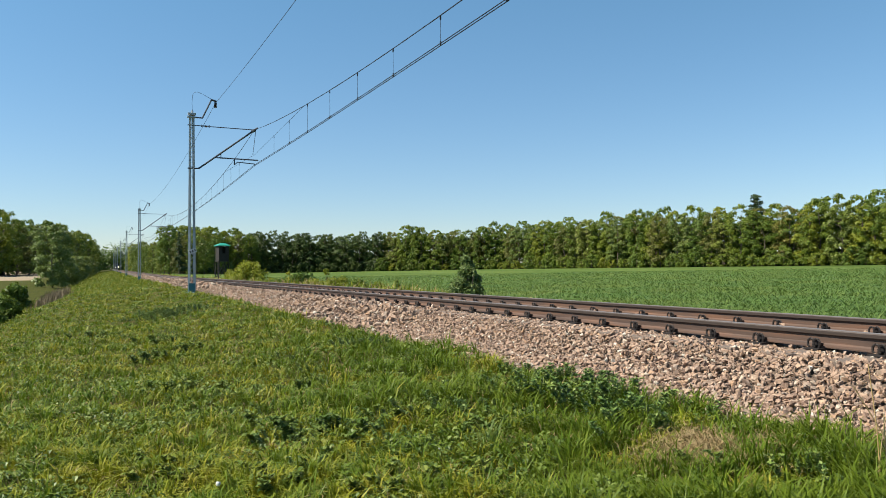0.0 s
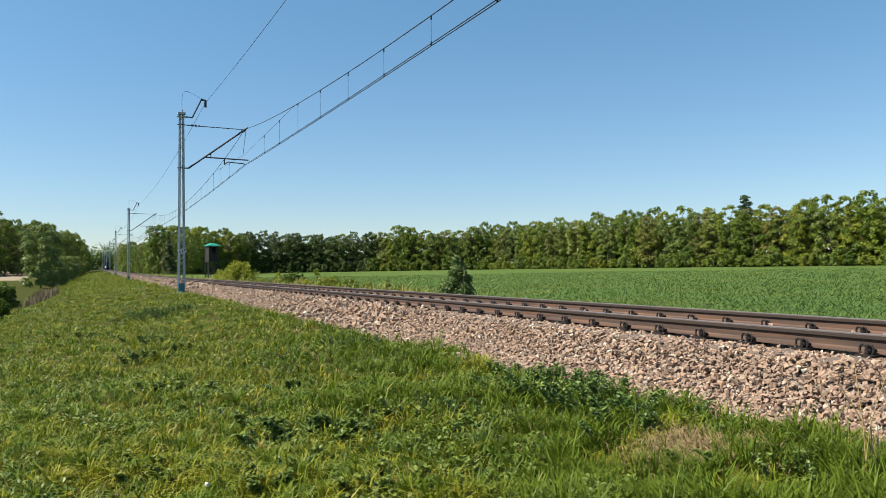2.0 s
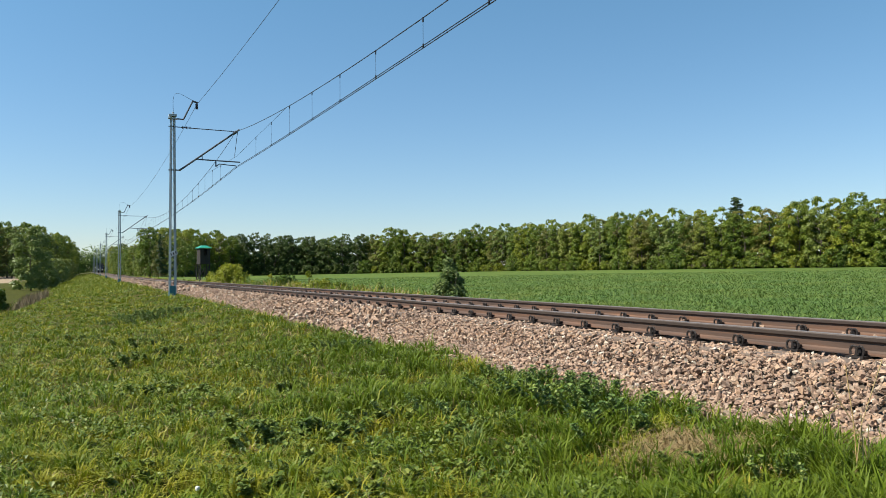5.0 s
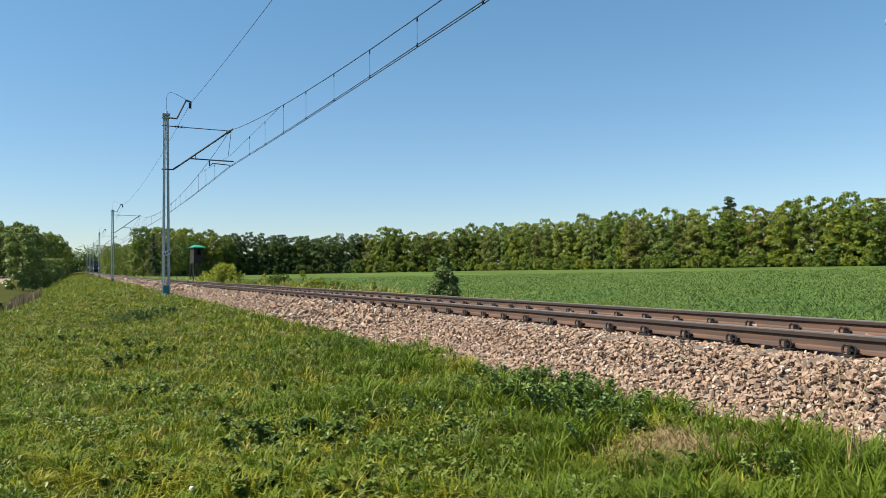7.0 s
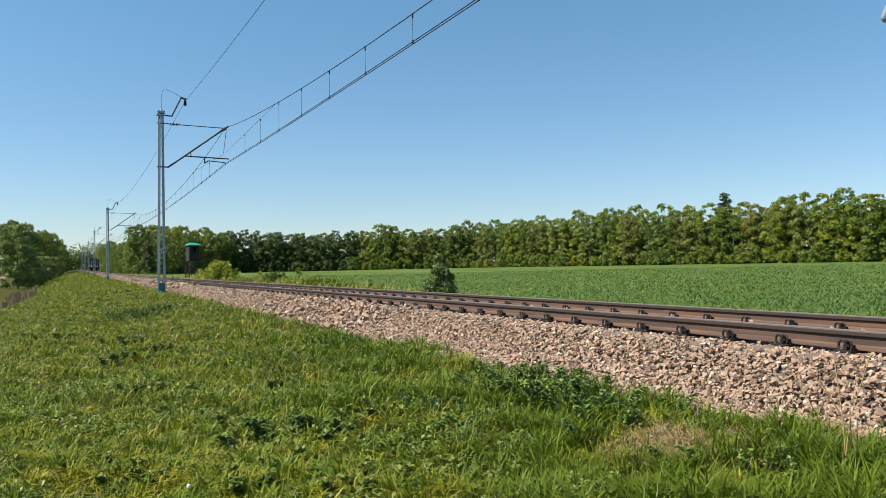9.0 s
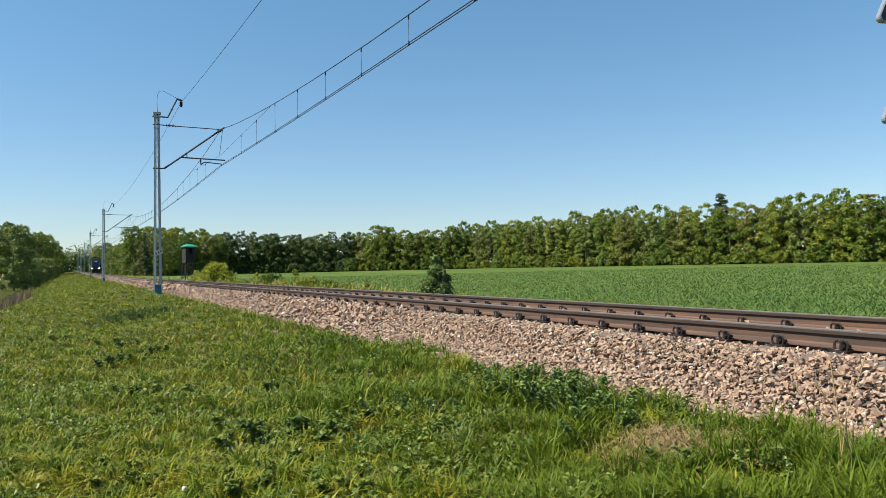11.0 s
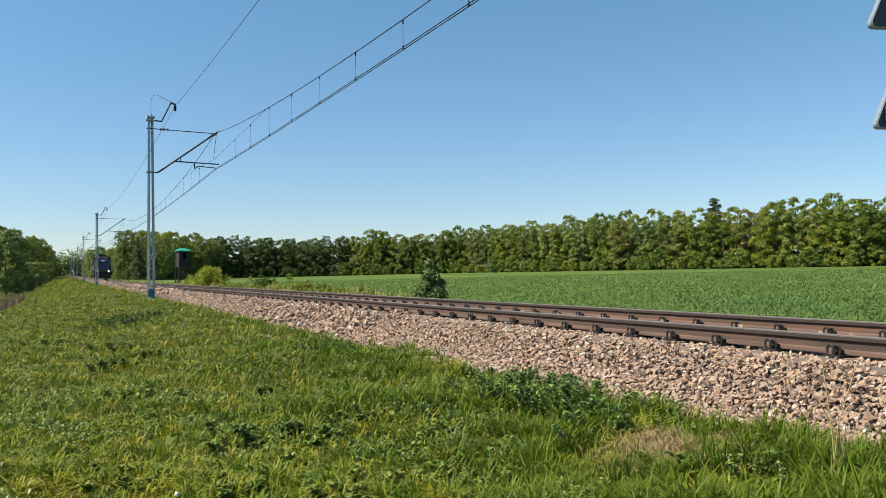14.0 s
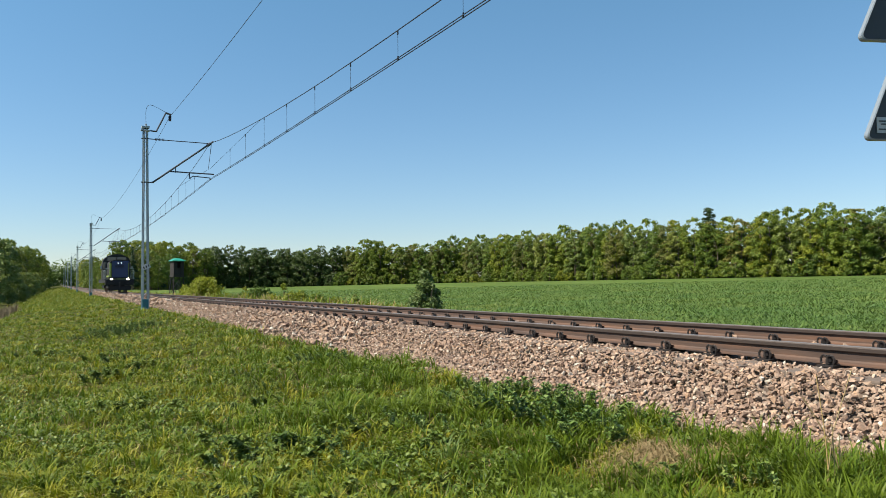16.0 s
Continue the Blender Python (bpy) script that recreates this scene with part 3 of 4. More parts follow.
under_deep = broadleaf(66, 5.5, 6.5, M["shadeleaf"], "edge_shrub", "green shrub under the woodland edge, shade put into its leaf colour", 1500, 0.27, 0.0, 22, 0.3)
under = [broadleaf(60 + i, 5.5, 6.5, M[m], "edge_shrub", "leafy green shrub under the woodland edge", 1500, 0.27, 0.0, 22, 0.3) for i, m in enumerate(["oak", "beech", "oak"])]
pines = [conifer(80, 24, 8, bare=0.6, top_in=0.6), conifer(81, 19, 6, "spruce_tree", "dark green spruce in the wood", 0.1)]
used = set()


def plant(proto, x, y, s=1.0, turn=0.0, tall=1.0):
    m = pose(x, y, float(land(x, y)), 0, 0, turn) @ Matrix.Diagonal((s, s, s * tall, 1))
    if proto in used:
        return copy_thing(proto, m)
    used.add(proto)
    proto.matrix_basis = m
    return proto


def along(points, step):
    pts = [Vector(p) for p in points]
    out, carry = [], 0.0
    for a, b in zip(pts, pts[1:]):
        d = (b - a).length
        while carry < d:
            out.append((a + (b - a) * (carry / d), (b - a).normalized()))
            carry += step
        carry -= d
    return out


rng = np.random.default_rng(5)
RIGHT_EDGE = [(262, -10), (225, 60), (184, 135), (172, 215), (160, 303), (112, 352), (72, 372), (44, 345), (27, 285)]
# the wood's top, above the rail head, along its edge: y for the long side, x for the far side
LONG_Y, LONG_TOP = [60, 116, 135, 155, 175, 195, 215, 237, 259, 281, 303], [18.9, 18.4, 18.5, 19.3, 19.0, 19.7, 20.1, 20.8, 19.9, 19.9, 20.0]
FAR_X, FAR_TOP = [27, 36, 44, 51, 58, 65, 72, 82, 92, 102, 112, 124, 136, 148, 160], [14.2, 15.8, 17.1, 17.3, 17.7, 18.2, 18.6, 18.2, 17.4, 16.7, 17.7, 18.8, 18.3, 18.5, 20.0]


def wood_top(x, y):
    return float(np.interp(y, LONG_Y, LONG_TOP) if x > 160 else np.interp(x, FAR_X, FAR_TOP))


for row, (back_off, step) in enumerate(((0, 4.7), (6.5, 5.6))):
    for p, d in along(RIGHT_EDGE, step):
        hidden = math.atan2(p.x, p.y) > radians(60)
        if hidden and rng.random() < 0.4:
            continue
        nrm = Vector((d.y, -d.x))
        q = p + nrm * (back_off + rng.normal(0, 1.2)) + d * rng.normal(0, 1.0)
        # the stretch facing away from the sun gets the shade-darkened trees
        kinds = aside if hidden else deep if 64 < p.x < 118 and rng.random() < 0.93 else behind if row else protos
        pr, h = kinds[rng.integers(len(kinds))]
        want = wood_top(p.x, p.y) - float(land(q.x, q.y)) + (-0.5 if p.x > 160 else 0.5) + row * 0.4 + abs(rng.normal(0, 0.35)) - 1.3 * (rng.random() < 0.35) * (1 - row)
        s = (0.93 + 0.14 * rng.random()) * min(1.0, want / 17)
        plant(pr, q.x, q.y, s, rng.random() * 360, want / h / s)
for p, d in along(RIGHT_EDGE[1:], 5.2):
    if math.atan2(p.x, p.y) > radians(62):
        continue
    q = p - Vector((d.y, -d.x)) * (2.8 + rng.random() * 2)
    plant(under_deep if 64 < p.x < 118 else under[rng.integers(3)], q.x, q.y, 0.6 + 0.5 * rng.random(), rng.random() * 360)
LINE_RIGHT = [(26, 270), (17, 300), (14.5, 360), (14, 460), (14, 540)]
for off, step in ((0, 9), (7, 10)):
    for p, d in along(LINE_RIGHT, step):
        kinds = behind if off else protos
        pr, h = kinds[rng.integers(len(kinds))]
        q = p + Vector((off + rng.random() * 2, rng.normal(0, 1)))
        plant(pr, q.x, q.y, (12.6 + 1.2 * rng.random()) / h, rng.random() * 360)
LEFT_EDGE = [(-95, 245), (-60, 255), (-34, 268), (-22, 300), (-13, 350), (-8, 420), (-6, 520)]
for off, step in ((0, 7.5), (9, 9)):
    for p, d in along(LEFT_EDGE, step):
        kinds = behind if off else protos
        pr, h = kinds[rng.integers(len(kinds))]
        q = p + Vector((-d.y, d.x)) * (off + rng.random() * 2)
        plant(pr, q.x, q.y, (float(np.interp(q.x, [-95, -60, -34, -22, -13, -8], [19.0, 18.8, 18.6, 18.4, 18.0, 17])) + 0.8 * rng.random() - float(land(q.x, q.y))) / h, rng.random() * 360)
plant(pines[0], 190, 187, 0.93)
for x, y, s in ((22, 266, 0.72), (27, 272, 0.75), (33, 285, 0.7), (40, 300, 0.7)):
    plant(pines[1], x, y, s, x * 31)

# the inside of the woods, behind the edge trees
irng = np.random.default_rng(12)
lobes = []
for edge, sign, hgt in ((RIGHT_EDGE[1:7], 1, 15.0), (LEFT_EDGE[:4], -1, 12.0)):
    for off in (12, 20):
        for p, d in along(edge, 4.5):
            q = p + Vector((d.y, -d.x)) * sign * (off + irng.normal(0, 1))
            for z in (-0.08, 0.1, 0.4, 0.75):
                s = 3.0 + 1.2 * irng.random()
                lobes.append((q.x, q.y, float(land(q.x, q.y)) + hgt * z, s, s, s))
v, f = leaf_cloud(irng, lobes, 130000, 0.85)
inner = arrays("wood_interior", v, f, M["oak"])
tagged(inner, "dense green foliage inside the wood", "wood", kind="stuff")

# far woods that close the view along the line and behind the camera
far_v, far_f, base = [], [], 0
frng = np.random.default_rng(9)
for ring, (rad, hgt) in enumerate(((760, 24), (820, 30))):
    lobes = []
    for a in np.arange(-14, 14, 0.35):
        x, y = rad * math.sin(radians(a)), rad * math.cos(radians(a))
        s = 7 + 4 * frng.random()
        lobes.append((x, y, float(land(x, y)) + hgt * 0.10, s, s, hgt * (0.65 + 0.2 * frng.random())))
    v, f = leaf_cloud(frng, lobes, 34000, 1.0)
    far_v.append(v)
    far_f.append(f + base)
    base += len(v)
far = arrays("far_wood", np.concatenate(far_v), np.concatenate(far_f), M["oak"])
tagged(far, "distant green woodland closing the horizon", "wood", kind="stuff")

# single bushes
ob = shrub(104, 1.8, 1.75, M["juniper"], "juniper_bush", "dense grey-green upright bush beyond the track", 13000, 0.046, 0.7, 7, 70)
plant(ob, 11.4, 24.2, 1.0)
ob = shrub(102, 2.1, 4.2, M["broom"], "broom_bush", "bright yellow-green rounded bush beyond the track", 7000, 0.10, 0.3, 9, 44)
plant(ob, 12.1, 71.5, 1.0)
ob = shrub(103, 1.4, 2.6, M["broom"], "broom_bush", "low yellow-green bush beside the line", 2200, 0.08, 0.2)
plant(ob, 12.0, 84, 1.0)
for i, (px, py, s, m) in enumerate([(11.2, 48, 1.2, "oak"), (11.5, 54, 0.95, "oak"), (11.3, 40, 1.0, "beech"), (11.8, 43.5, 0.8, "beech"), (11.0, 36.5, 0.6, "oak"), (11.6, 58.5, 0.8, "oak"), (11.2, 33.2, 0.75, "beech"), (11.7, 37.6, 0.95, "oak"), (11.4, 46, 0.9, "broom"), (11.3, 51, 1.0, "beech"), (11.6, 30.2, 0.6, "oak"), (11.9, 62, 0.9, "beech")]):
    ob = shrub(110 + i, 1.2, 2.9, M[m], "scrub_bush", "loose green scrub bush beyond the track", 2200, 0.08, 0.1, 11, 26)
    plant(ob, px, py, s * 0.68)
for i, (px, py, s) in enumerate([(11.3, 52.0, 0.8), (11.4, 50.6, 0.65), (11.2, 42.2, 0.85), (11.5, 31.5, 0.5)]):
    ob = shrub(125 + i, 1.9, 1.1, M["willow" if i % 2 else "broom"], "sapling", "slender leafy sapling shooting up from the scrub", 900, 0.09, 0.5, 5, 14)
    plant(ob, px, py, s)
w1 = broadleaf(130, 10.6, 6.4, M["willow"], "willow_tree", "grey-green willow beside the ditch", 10000, 0.19, 0.0, 50, 0.5)
plant(w1, -8.2, 148, 1.0)
w2 = broadleaf(131, 7.0, 6.0, M["willow"], "willow_tree", "low spreading willow beside the ditch", 6000, 0.19, 0.0, 36, 0.4)
plant(w2, -6.9, 160, 0.85)
for i, (x, y, s) in enumerate([(-7.6, 178, 1.0), (-7.0, 200, 1.05), (-6.6, 225, 1.1), (-6.2, 255, 1.15), (-5.8, 290, 1.2), (-10, 215, 1.2), (-5.6, 330, 1.3)]):
    plant(w2, x, y, s, 70 * i)
ob = shrub(140, 2.0, 2.8, M["oak"], "ditch_bush", "dark green bush beside the ditch", 3200, 0.12, 0.2)
plant(ob, -6.6, 70, 1.05)
ob = shrub(141, 1.6, 2.4, M["oak"], "ditch_bush", "dark green bush beside the ditch", 2600, 0.12, 0.2)
plant(ob, -4.9, 48, 0.8)


# ---- hunting tower ----
def hide():
    e = thing("hunting_tower", "dark timber hunting tower with a green sheet roof", "hunting tower")
    for sx in (-1, 1):
        for sy in (-1, 1):
            bm = bmesh.new()
            bar(bm, (sx * 1.0, sy * 1.0, -0.2), (sx * 0.78, sy * 0.78, 2.6), 0.09, 8)
            part("leg", bm, M["woodland"], e)
    for s in (-1, 1):
        bm = bmesh.new()
        bar(bm, (-0.95, s * 0.95, 0.3), (0.8, s * 0.8, 2.3), 0.05, 6)
        part("brace", bm, M["woodland"], e)
    bm = bmesh.new()
    box(bm, 0, 0, 2.6, 2.0, 2.0, 0.12, 0.02)
    part("platform", bm, M["woodland"], e)
    for a in range(4):
        for k in range(9):
            bm = bmesh.new()
            hgt = 1.9 if k not in (3, 4, 5) or a > 1 else 1.0
            box(bm, -0.8 + 0.2 * k, -0.88, 2.66 + hgt / 2, 0.19, 0.03, hgt, 0.004)
            b = part("board", bm, M["woodland"], e)
            b.rotation_euler = (0, 0, a * math.pi / 2)
    bm = bmesh.new()
    box(bm, 0, 0, 4.62, 2.25, 2.25, 0.06, 0.01)
    bmesh.ops.create_cone(bm, cap_ends=True, segments=4, radius1=1.65, radius2=0.5, depth=0.32,
                          matrix=Matrix.Translation((0, 0, 4.82)) @ Matrix.Rotation(math.pi / 4, 4, "Z"))
    part("roof", bm, M["greenroof"], e, "green sheet-metal roof")
    bm = bmesh.new()
    for s in (-0.22, 0.22):
        bar(bm, (-1.0, s - 0.5, -0.1), (-0.9, s - 0.5, 2.7), 0.035, 6)
    for k in range(8):
        bar(bm, (-0.99, -0.75, 0.3 + 0.3 * k), (-0.99, -0.25, 0.3 + 0.3 * k), 0.025, 6)
    part("ladder", bm, M["woodland"], e)
    return e


ob = hide()
ob.matrix_world = pose(18.1, 135, float(land(18.1, 135)) - 0.05, 0, 0, 12) @ Matrix.Diagonal((0.94, 0.94, 1.27, 1))


# ---- trackside triangles, seen from behind ----
def sign_post():
    e = thing("triangle_sign_post", "two stacked triangular sign plates on a steel post, seen from behind", "railway sign")
    bm = bmesh.new()
    bar(bm, (0.04, 0.04, -1.95), (0.04, 0.04, 1.10), 0.03, 14)
    part("post", bm, M["signrim"], e, "galvanised round post")
    for k, zc in enumerate((-0.022, 0.545)):
        side, rad = (0.53, 0.56)[k], 0.026
        corners = [Vector((-side / 2, 0, 0)), Vector((side / 2, 0, 0)), Vector((0, 0, 0.59))]
        cen = sum(corners, Vector()) / 3
        outline = []
        for i, c in enumerate(corners):
            out = (c - cen).normalized()
            inner = c - out * rad * 2
            base_a = math.atan2(out.z, out.x)
            for a in np.linspace(-math.pi / 3, math.pi / 3, 6):
                outline.append(inner + Vector((rad * math.cos(base_a + a), 0, rad * math.sin(base_a + a))))
        bm = bmesh.new()
        vs = [bm.verts.new((p.x, 0, p.z)) for p in outline]
        face = bm.faces.new(vs)
        r = bmesh.ops.extrude_face_region(bm, geom=[face])
        for v in [g for g in r["geom"] if isinstance(g, bmesh.types.BMVert)]:
            v.co.y += 0.004
        plate = part("sign_plate", bm, M["signback"], e, "dark grey back of a triangular plate")
        plate.location = (0, 0, zc)
        n = len(outline)
        v = []
        for p in outline:
            o = (p - cen).normalized()
            v += [(p.x - o.x * 0.004, -0.030, p.z - o.z * 0.004), (p.x + o.x * 0.008, -0.026, p.z + o.z * 0.008), (p.x + o.x * 0.008, 0.004, p.z + o.z * 0.008), (p.x, 0.004, p.z)]
        f = [(4 * i + j, 4 * i + (j + 1) % 4, 4 * ((i + 1) % n) + (j + 1) % 4, 4 * ((i + 1) % n) + j) for i in range(n) for j in range(4)]
        arrays("rim", v, f, M["signrim"], plate, "bent sheet-metal rim, sunlit brightness put into its colour")
        if k == 0:
            bm = bmesh.new()
            box(bm, -0.125, -0.004, 0.09, 0.11, 0.004, 0.09)
            sticker = part("sticker", bm, M["plate"], plate, "small white sticker")
            for z, wid in ((0.112, 0.07), (0.095, 0.05), (0.066, 0.08)):
                bm = bmesh.new()
                box(bm, -0.13, -0.008, z, wid, 0.003, 0.007)
                part("marking", bm, M["signback"], sticker)
    return e


ob = sign_post()
ob.matrix_world = pose(4.335, 2.75, 1.322, 0, 0, -18)


# ---- locomotive ----
M["blue"] = plain("dark_blue_paint", (0.008, 0.0272, 0.1), 0.35, 0, 0.2, 1.5)
M["yellow"] = plain("yellow_green_paint", (0.264, 0.336, 0.056), 0.4, 0, 0.25, 2)
M["black"] = plain("dirty_black_frame", (0.010, 0.0095, 0.010), 0.75, 0.0, 0.3, 3)
M["steel"] = plain("worn_wheel_steel", (0.128, 0.112, 0.096), 0.45, 0.7, 0.3, 6)
M["silver"] = plain("pale_handrail", (0.336, 0.368, 0.368), 0.4, 0.3, 0.2, 6)
def glass_look(n, l, s):
    s.inputs["Base Color"].default_value = (0.02, 0.03, 0.04, 1)
    s.inputs["Specular IOR Level"].default_value = 0.9
M["glass"] = material("dark_cab_glass", glass_look, 0.06)
def glow(name, colour, power):
    def build(n, l, s):
        s.inputs["Base Color"].default_value = (*colour, 1)
        s.inputs["Emission Color"].default_value = (*colour, 1)
        s.inputs["Emission Strength"].default_value = power
    return material(name, build, 0.2)
# Darker yellow-green for the right-hand stripe and the lamp panel.
M["stripe"] = plain("dark_yellow_green_paint", (0.12, 0.15, 0.03), 0.55, 0, 0.4, 2)
M["toplamp"] = glow("lit_top_lamp", (0.8, 0.9, 1.0), 0.9)
M["lamp"] = glow("lit_headlamp", (1.0, 0.80, 0.52), 14.0)


def locomotive():
    """The front at y = 0, facing -y; rail level z = 0."""
    e = thing("locomotive", "dark blue diesel locomotive with yellow-green stripes and lit headlamps", "locomotive")
    L = 14.2
    def p(name, build, mat, label="", parent=None):
        bm = bmesh.new()
        build(bm)
        return part(name, bm, mat, parent or e, label)
    p("underframe", lambda b: (box(b, 0, L / 2, 1.22, 2.9, L - 0.4, 0.34, 0.03), box(b, 0, L / 2, 0.85, 1.8, 4.0, 0.7, 0.08)), M["black"])
    p("buffer_beam", lambda b: (box(b, 0, 0.12, 1.05, 2.8, 0.22, 0.62, 0.03), box(b, 0, 0.10, 0.45, 2.3, 0.12, 0.5, 0.03)), M["black"])
    for s in (-0.875, 0.875):
        p("buffer", lambda b: (bar(b, (s, 0.05, 1.06), (s, -0.42, 1.06), 0.11, 14), bar(b, (s, -0.42, 1.06), (s, -0.5, 1.06), 0.23, 18)), M["black"])
    p("coupling_hook", lambda b: (box(b, 0, -0.15, 1.05, 0.1, 0.4, 0.16, 0.03), bar(b, (0, -0.3, 1.05), (0, -0.32, 0.6), 0.04)), M["black"])
    def arch(bm, half, low, shoulder, top, y0, y1):
        """A body with upright sides and an arched roof."""
        pts = [(-half, low), (-half, shoulder)]
        pts += [(-half * math.cos(t), shoulder + (top - shoulder) * math.sin(t) ** 0.8) for t in np.linspace(0.25, math.pi - 0.25, 9)]
        pts += [(half, shoulder), (half, low)]
        rings = [[bm.verts.new((x, y, z)) for x, z in pts] for y in (y0, y1)]
        n = len(pts)
        for k in range(n):
            bm.faces.new((rings[0][k], rings[0][(k + 1) % n], rings[1][(k + 1) % n], rings[1][k]))
        bm.faces.new(rings[0][::-1])
        bm.faces.new(rings[1])
        bmesh.ops.recalc_face_normals(bm, faces=bm.faces)
    hood = p("front_hood", lambda b: arch(b, 1.02, 1.40, 3.1, 3.55, 0.4, 4.8), M["black"], "dark engine hood with a blue nose")
    p("nose_panel", lambda b: box(b, 0.06, 0.38, 2.50, 1.66, 0.06, 1.78, 0.02), M["blue"], "dark blue nose panel", hood)
    for k in range(4):
        p("grille_slat", lambda b: box(b, 0, 0.34, 2.62 + 0.09 * k, 0.9, 0.03, 0.03), M["black"], "", hood)
    for s in (-1, 1):
        p("stripe", lambda b: box(b, s * 0.90 - 0.02, 0.375, 2.40, 0.20 if s < 0 else 0.09, 0.06, 1.5, 0.015), M["yellow"] if s < 0 else M["stripe"], "yellow-green warning stripe", hood)
        head = p("headlamp", lambda b: bar(b, (s * 0.83, 0.42, 1.40), (s * 0.83, 0.2, 1.40), 0.18, 18), M["black"])
        p("lamp_glass", lambda b: bar(b, (s * 0.83, 0.22, 1.40), (s * 0.83, 0.185, 1.40), 0.115, 18), M["lamp"], "glowing warm headlamp", head)
        top = p("top_lamp", lambda b: box(b, s * 0.16, 0.42, 3.16, 0.24, 0.2, 0.2, 0.04), M["black"])
        p("lamp_glass", lambda b: bar(b, (s * 0.16, 0.33, 3.16), (s * 0.16, 0.305, 3.16), 0.055, 14), M["toplamp"], "", top)
    p("lamp_panel", lambda b: box(b, 0, 0.34, 1.36, 1.35, 0.14, 0.26, 0.03), M["stripe"])
    cab = p("cab", lambda b: arch(b, 1.48, 1.40, 3.1, 4.30, 4.75, 7.4), M["black"], "dark arched driver's cab")
    for s in (-1, 1):
        p("front_window", lambda b: box(b, s * 1.24, 4.735, 2.95, 0.40, 0.03, 0.8, 0.01), M["glass"], "", cab)
        p("front_window", lambda b: box(b, s * 0.52, 4.735, 3.74, 0.92, 0.03, 0.42, 0.01), M["glass"], "", cab)
        p("side_window", lambda b: box(b, s * 1.465, 6.1, 2.7, 0.03, 1.5, 0.6, 0.01), M["glass"], "", cab)
        p("mirror", lambda b: box(b, s * 1.62, 4.9, 2.75, 0.16, 0.05, 0.34, 0.02), M["silver"])
    rear = p("rear_hood", lambda b: box(b, 0, 10.5, 2.5, 2.15, 6.2, 2.2, 0.14), M["black"], "long dark rear hood")
    p("exhaust", lambda b: bar(b, (0, 9.5, 3.5), (0, 9.5, 3.85), 0.2, 12), M["black"], "", rear)
    for s in (-1, 1):
        p("side_stripe", lambda b: box(b, s * 1.08, 2.6, 1.75, 0.02, 4.0, 0.16, 0.004), M["yellow"], "", hood)
        p("walkway", lambda b: box(b, s * 1.25, L / 2, 1.42, 0.5, L - 0.6, 0.05, 0.01), M["black"])
        rail_part = p("handrail", lambda b: bar(b, (s * 1.45, 0.35, 2.4), (s * 1.45, 4.7, 2.4), 0.025, 6), M["silver"])
        for yy in (0.35, 1.8, 3.2, 4.6):
            p("stanchion", lambda b: bar(b, (s * 1.45, yy, 1.4), (s * 1.45, yy, 2.4), 0.022, 6), M["silver"], "", rail_part)
        p("front_grab", lambda b: (bar(b, (s * 1.36, 0.25, 1.4), (s * 1.36, 0.25, 2.6), 0.03, 6), bar(b, (s * 1.36, 0.25, 2.6), (s * 0.98, 0.30, 2.6), 0.03, 6)), M["silver"], "pale grab rail")
        p("steps", lambda b: [box(b, s * 1.32, 0.45, 0.4 + 0.35 * k, 0.35, 0.4, 0.04, 0.01) for k in range(3)], M["black"])
    wheels = []
    for yb in (2.9, 11.3):
        p("bogie_frame", lambda b: [box(b, s * 1.02, yb, 0.62, 0.14, 3.6, 0.34, 0.05) for s in (-1, 1)] + [box(b, 0, yb, 0.6, 2.0, 0.5, 0.3, 0.04)], M["black"])
        for dy in (-1.3, 1.3):
            def wheelset(b):
                bar(b, (-0.95, 0, 0), (0.95, 0, 0), 0.09, 10)
                for s in (-1, 1):
                    bar(b, (s * 0.69, 0, 0), (s * 0.82, 0, 0), 0.55, 24)
                    bar(b, (s * 0.66, 0, 0), (s * 0.70, 0, 0), 0.58, 24)
                    for k in range(4):
                        bar(b, (s * 0.83, 0.3 * math.cos(k * 1.57), 0.3 * math.sin(k * 1.57)), (s * 0.86, 0.3 * math.cos(k * 1.57), 0.3 * math.sin(k * 1.57)), 0.06, 6)
            w = p("wheelset", wheelset, M["steel"], "worn steel wheelset")
            wheels.append((w, yb + dy))
    return e, wheels


loco, wheelsets = locomotive()


# ---- grass, stones, crop ----
def spread(rng, count, r0, r1, a0, a1):
    """Places thinning out with the distance from the foot path: x, y, r."""
    r = r0 * (r1 / r0) ** rng.random(count)
    a = np.radians(a0 + (a1 - a0) * rng.random(count))
    return r * np.sin(a), r * np.cos(a), r


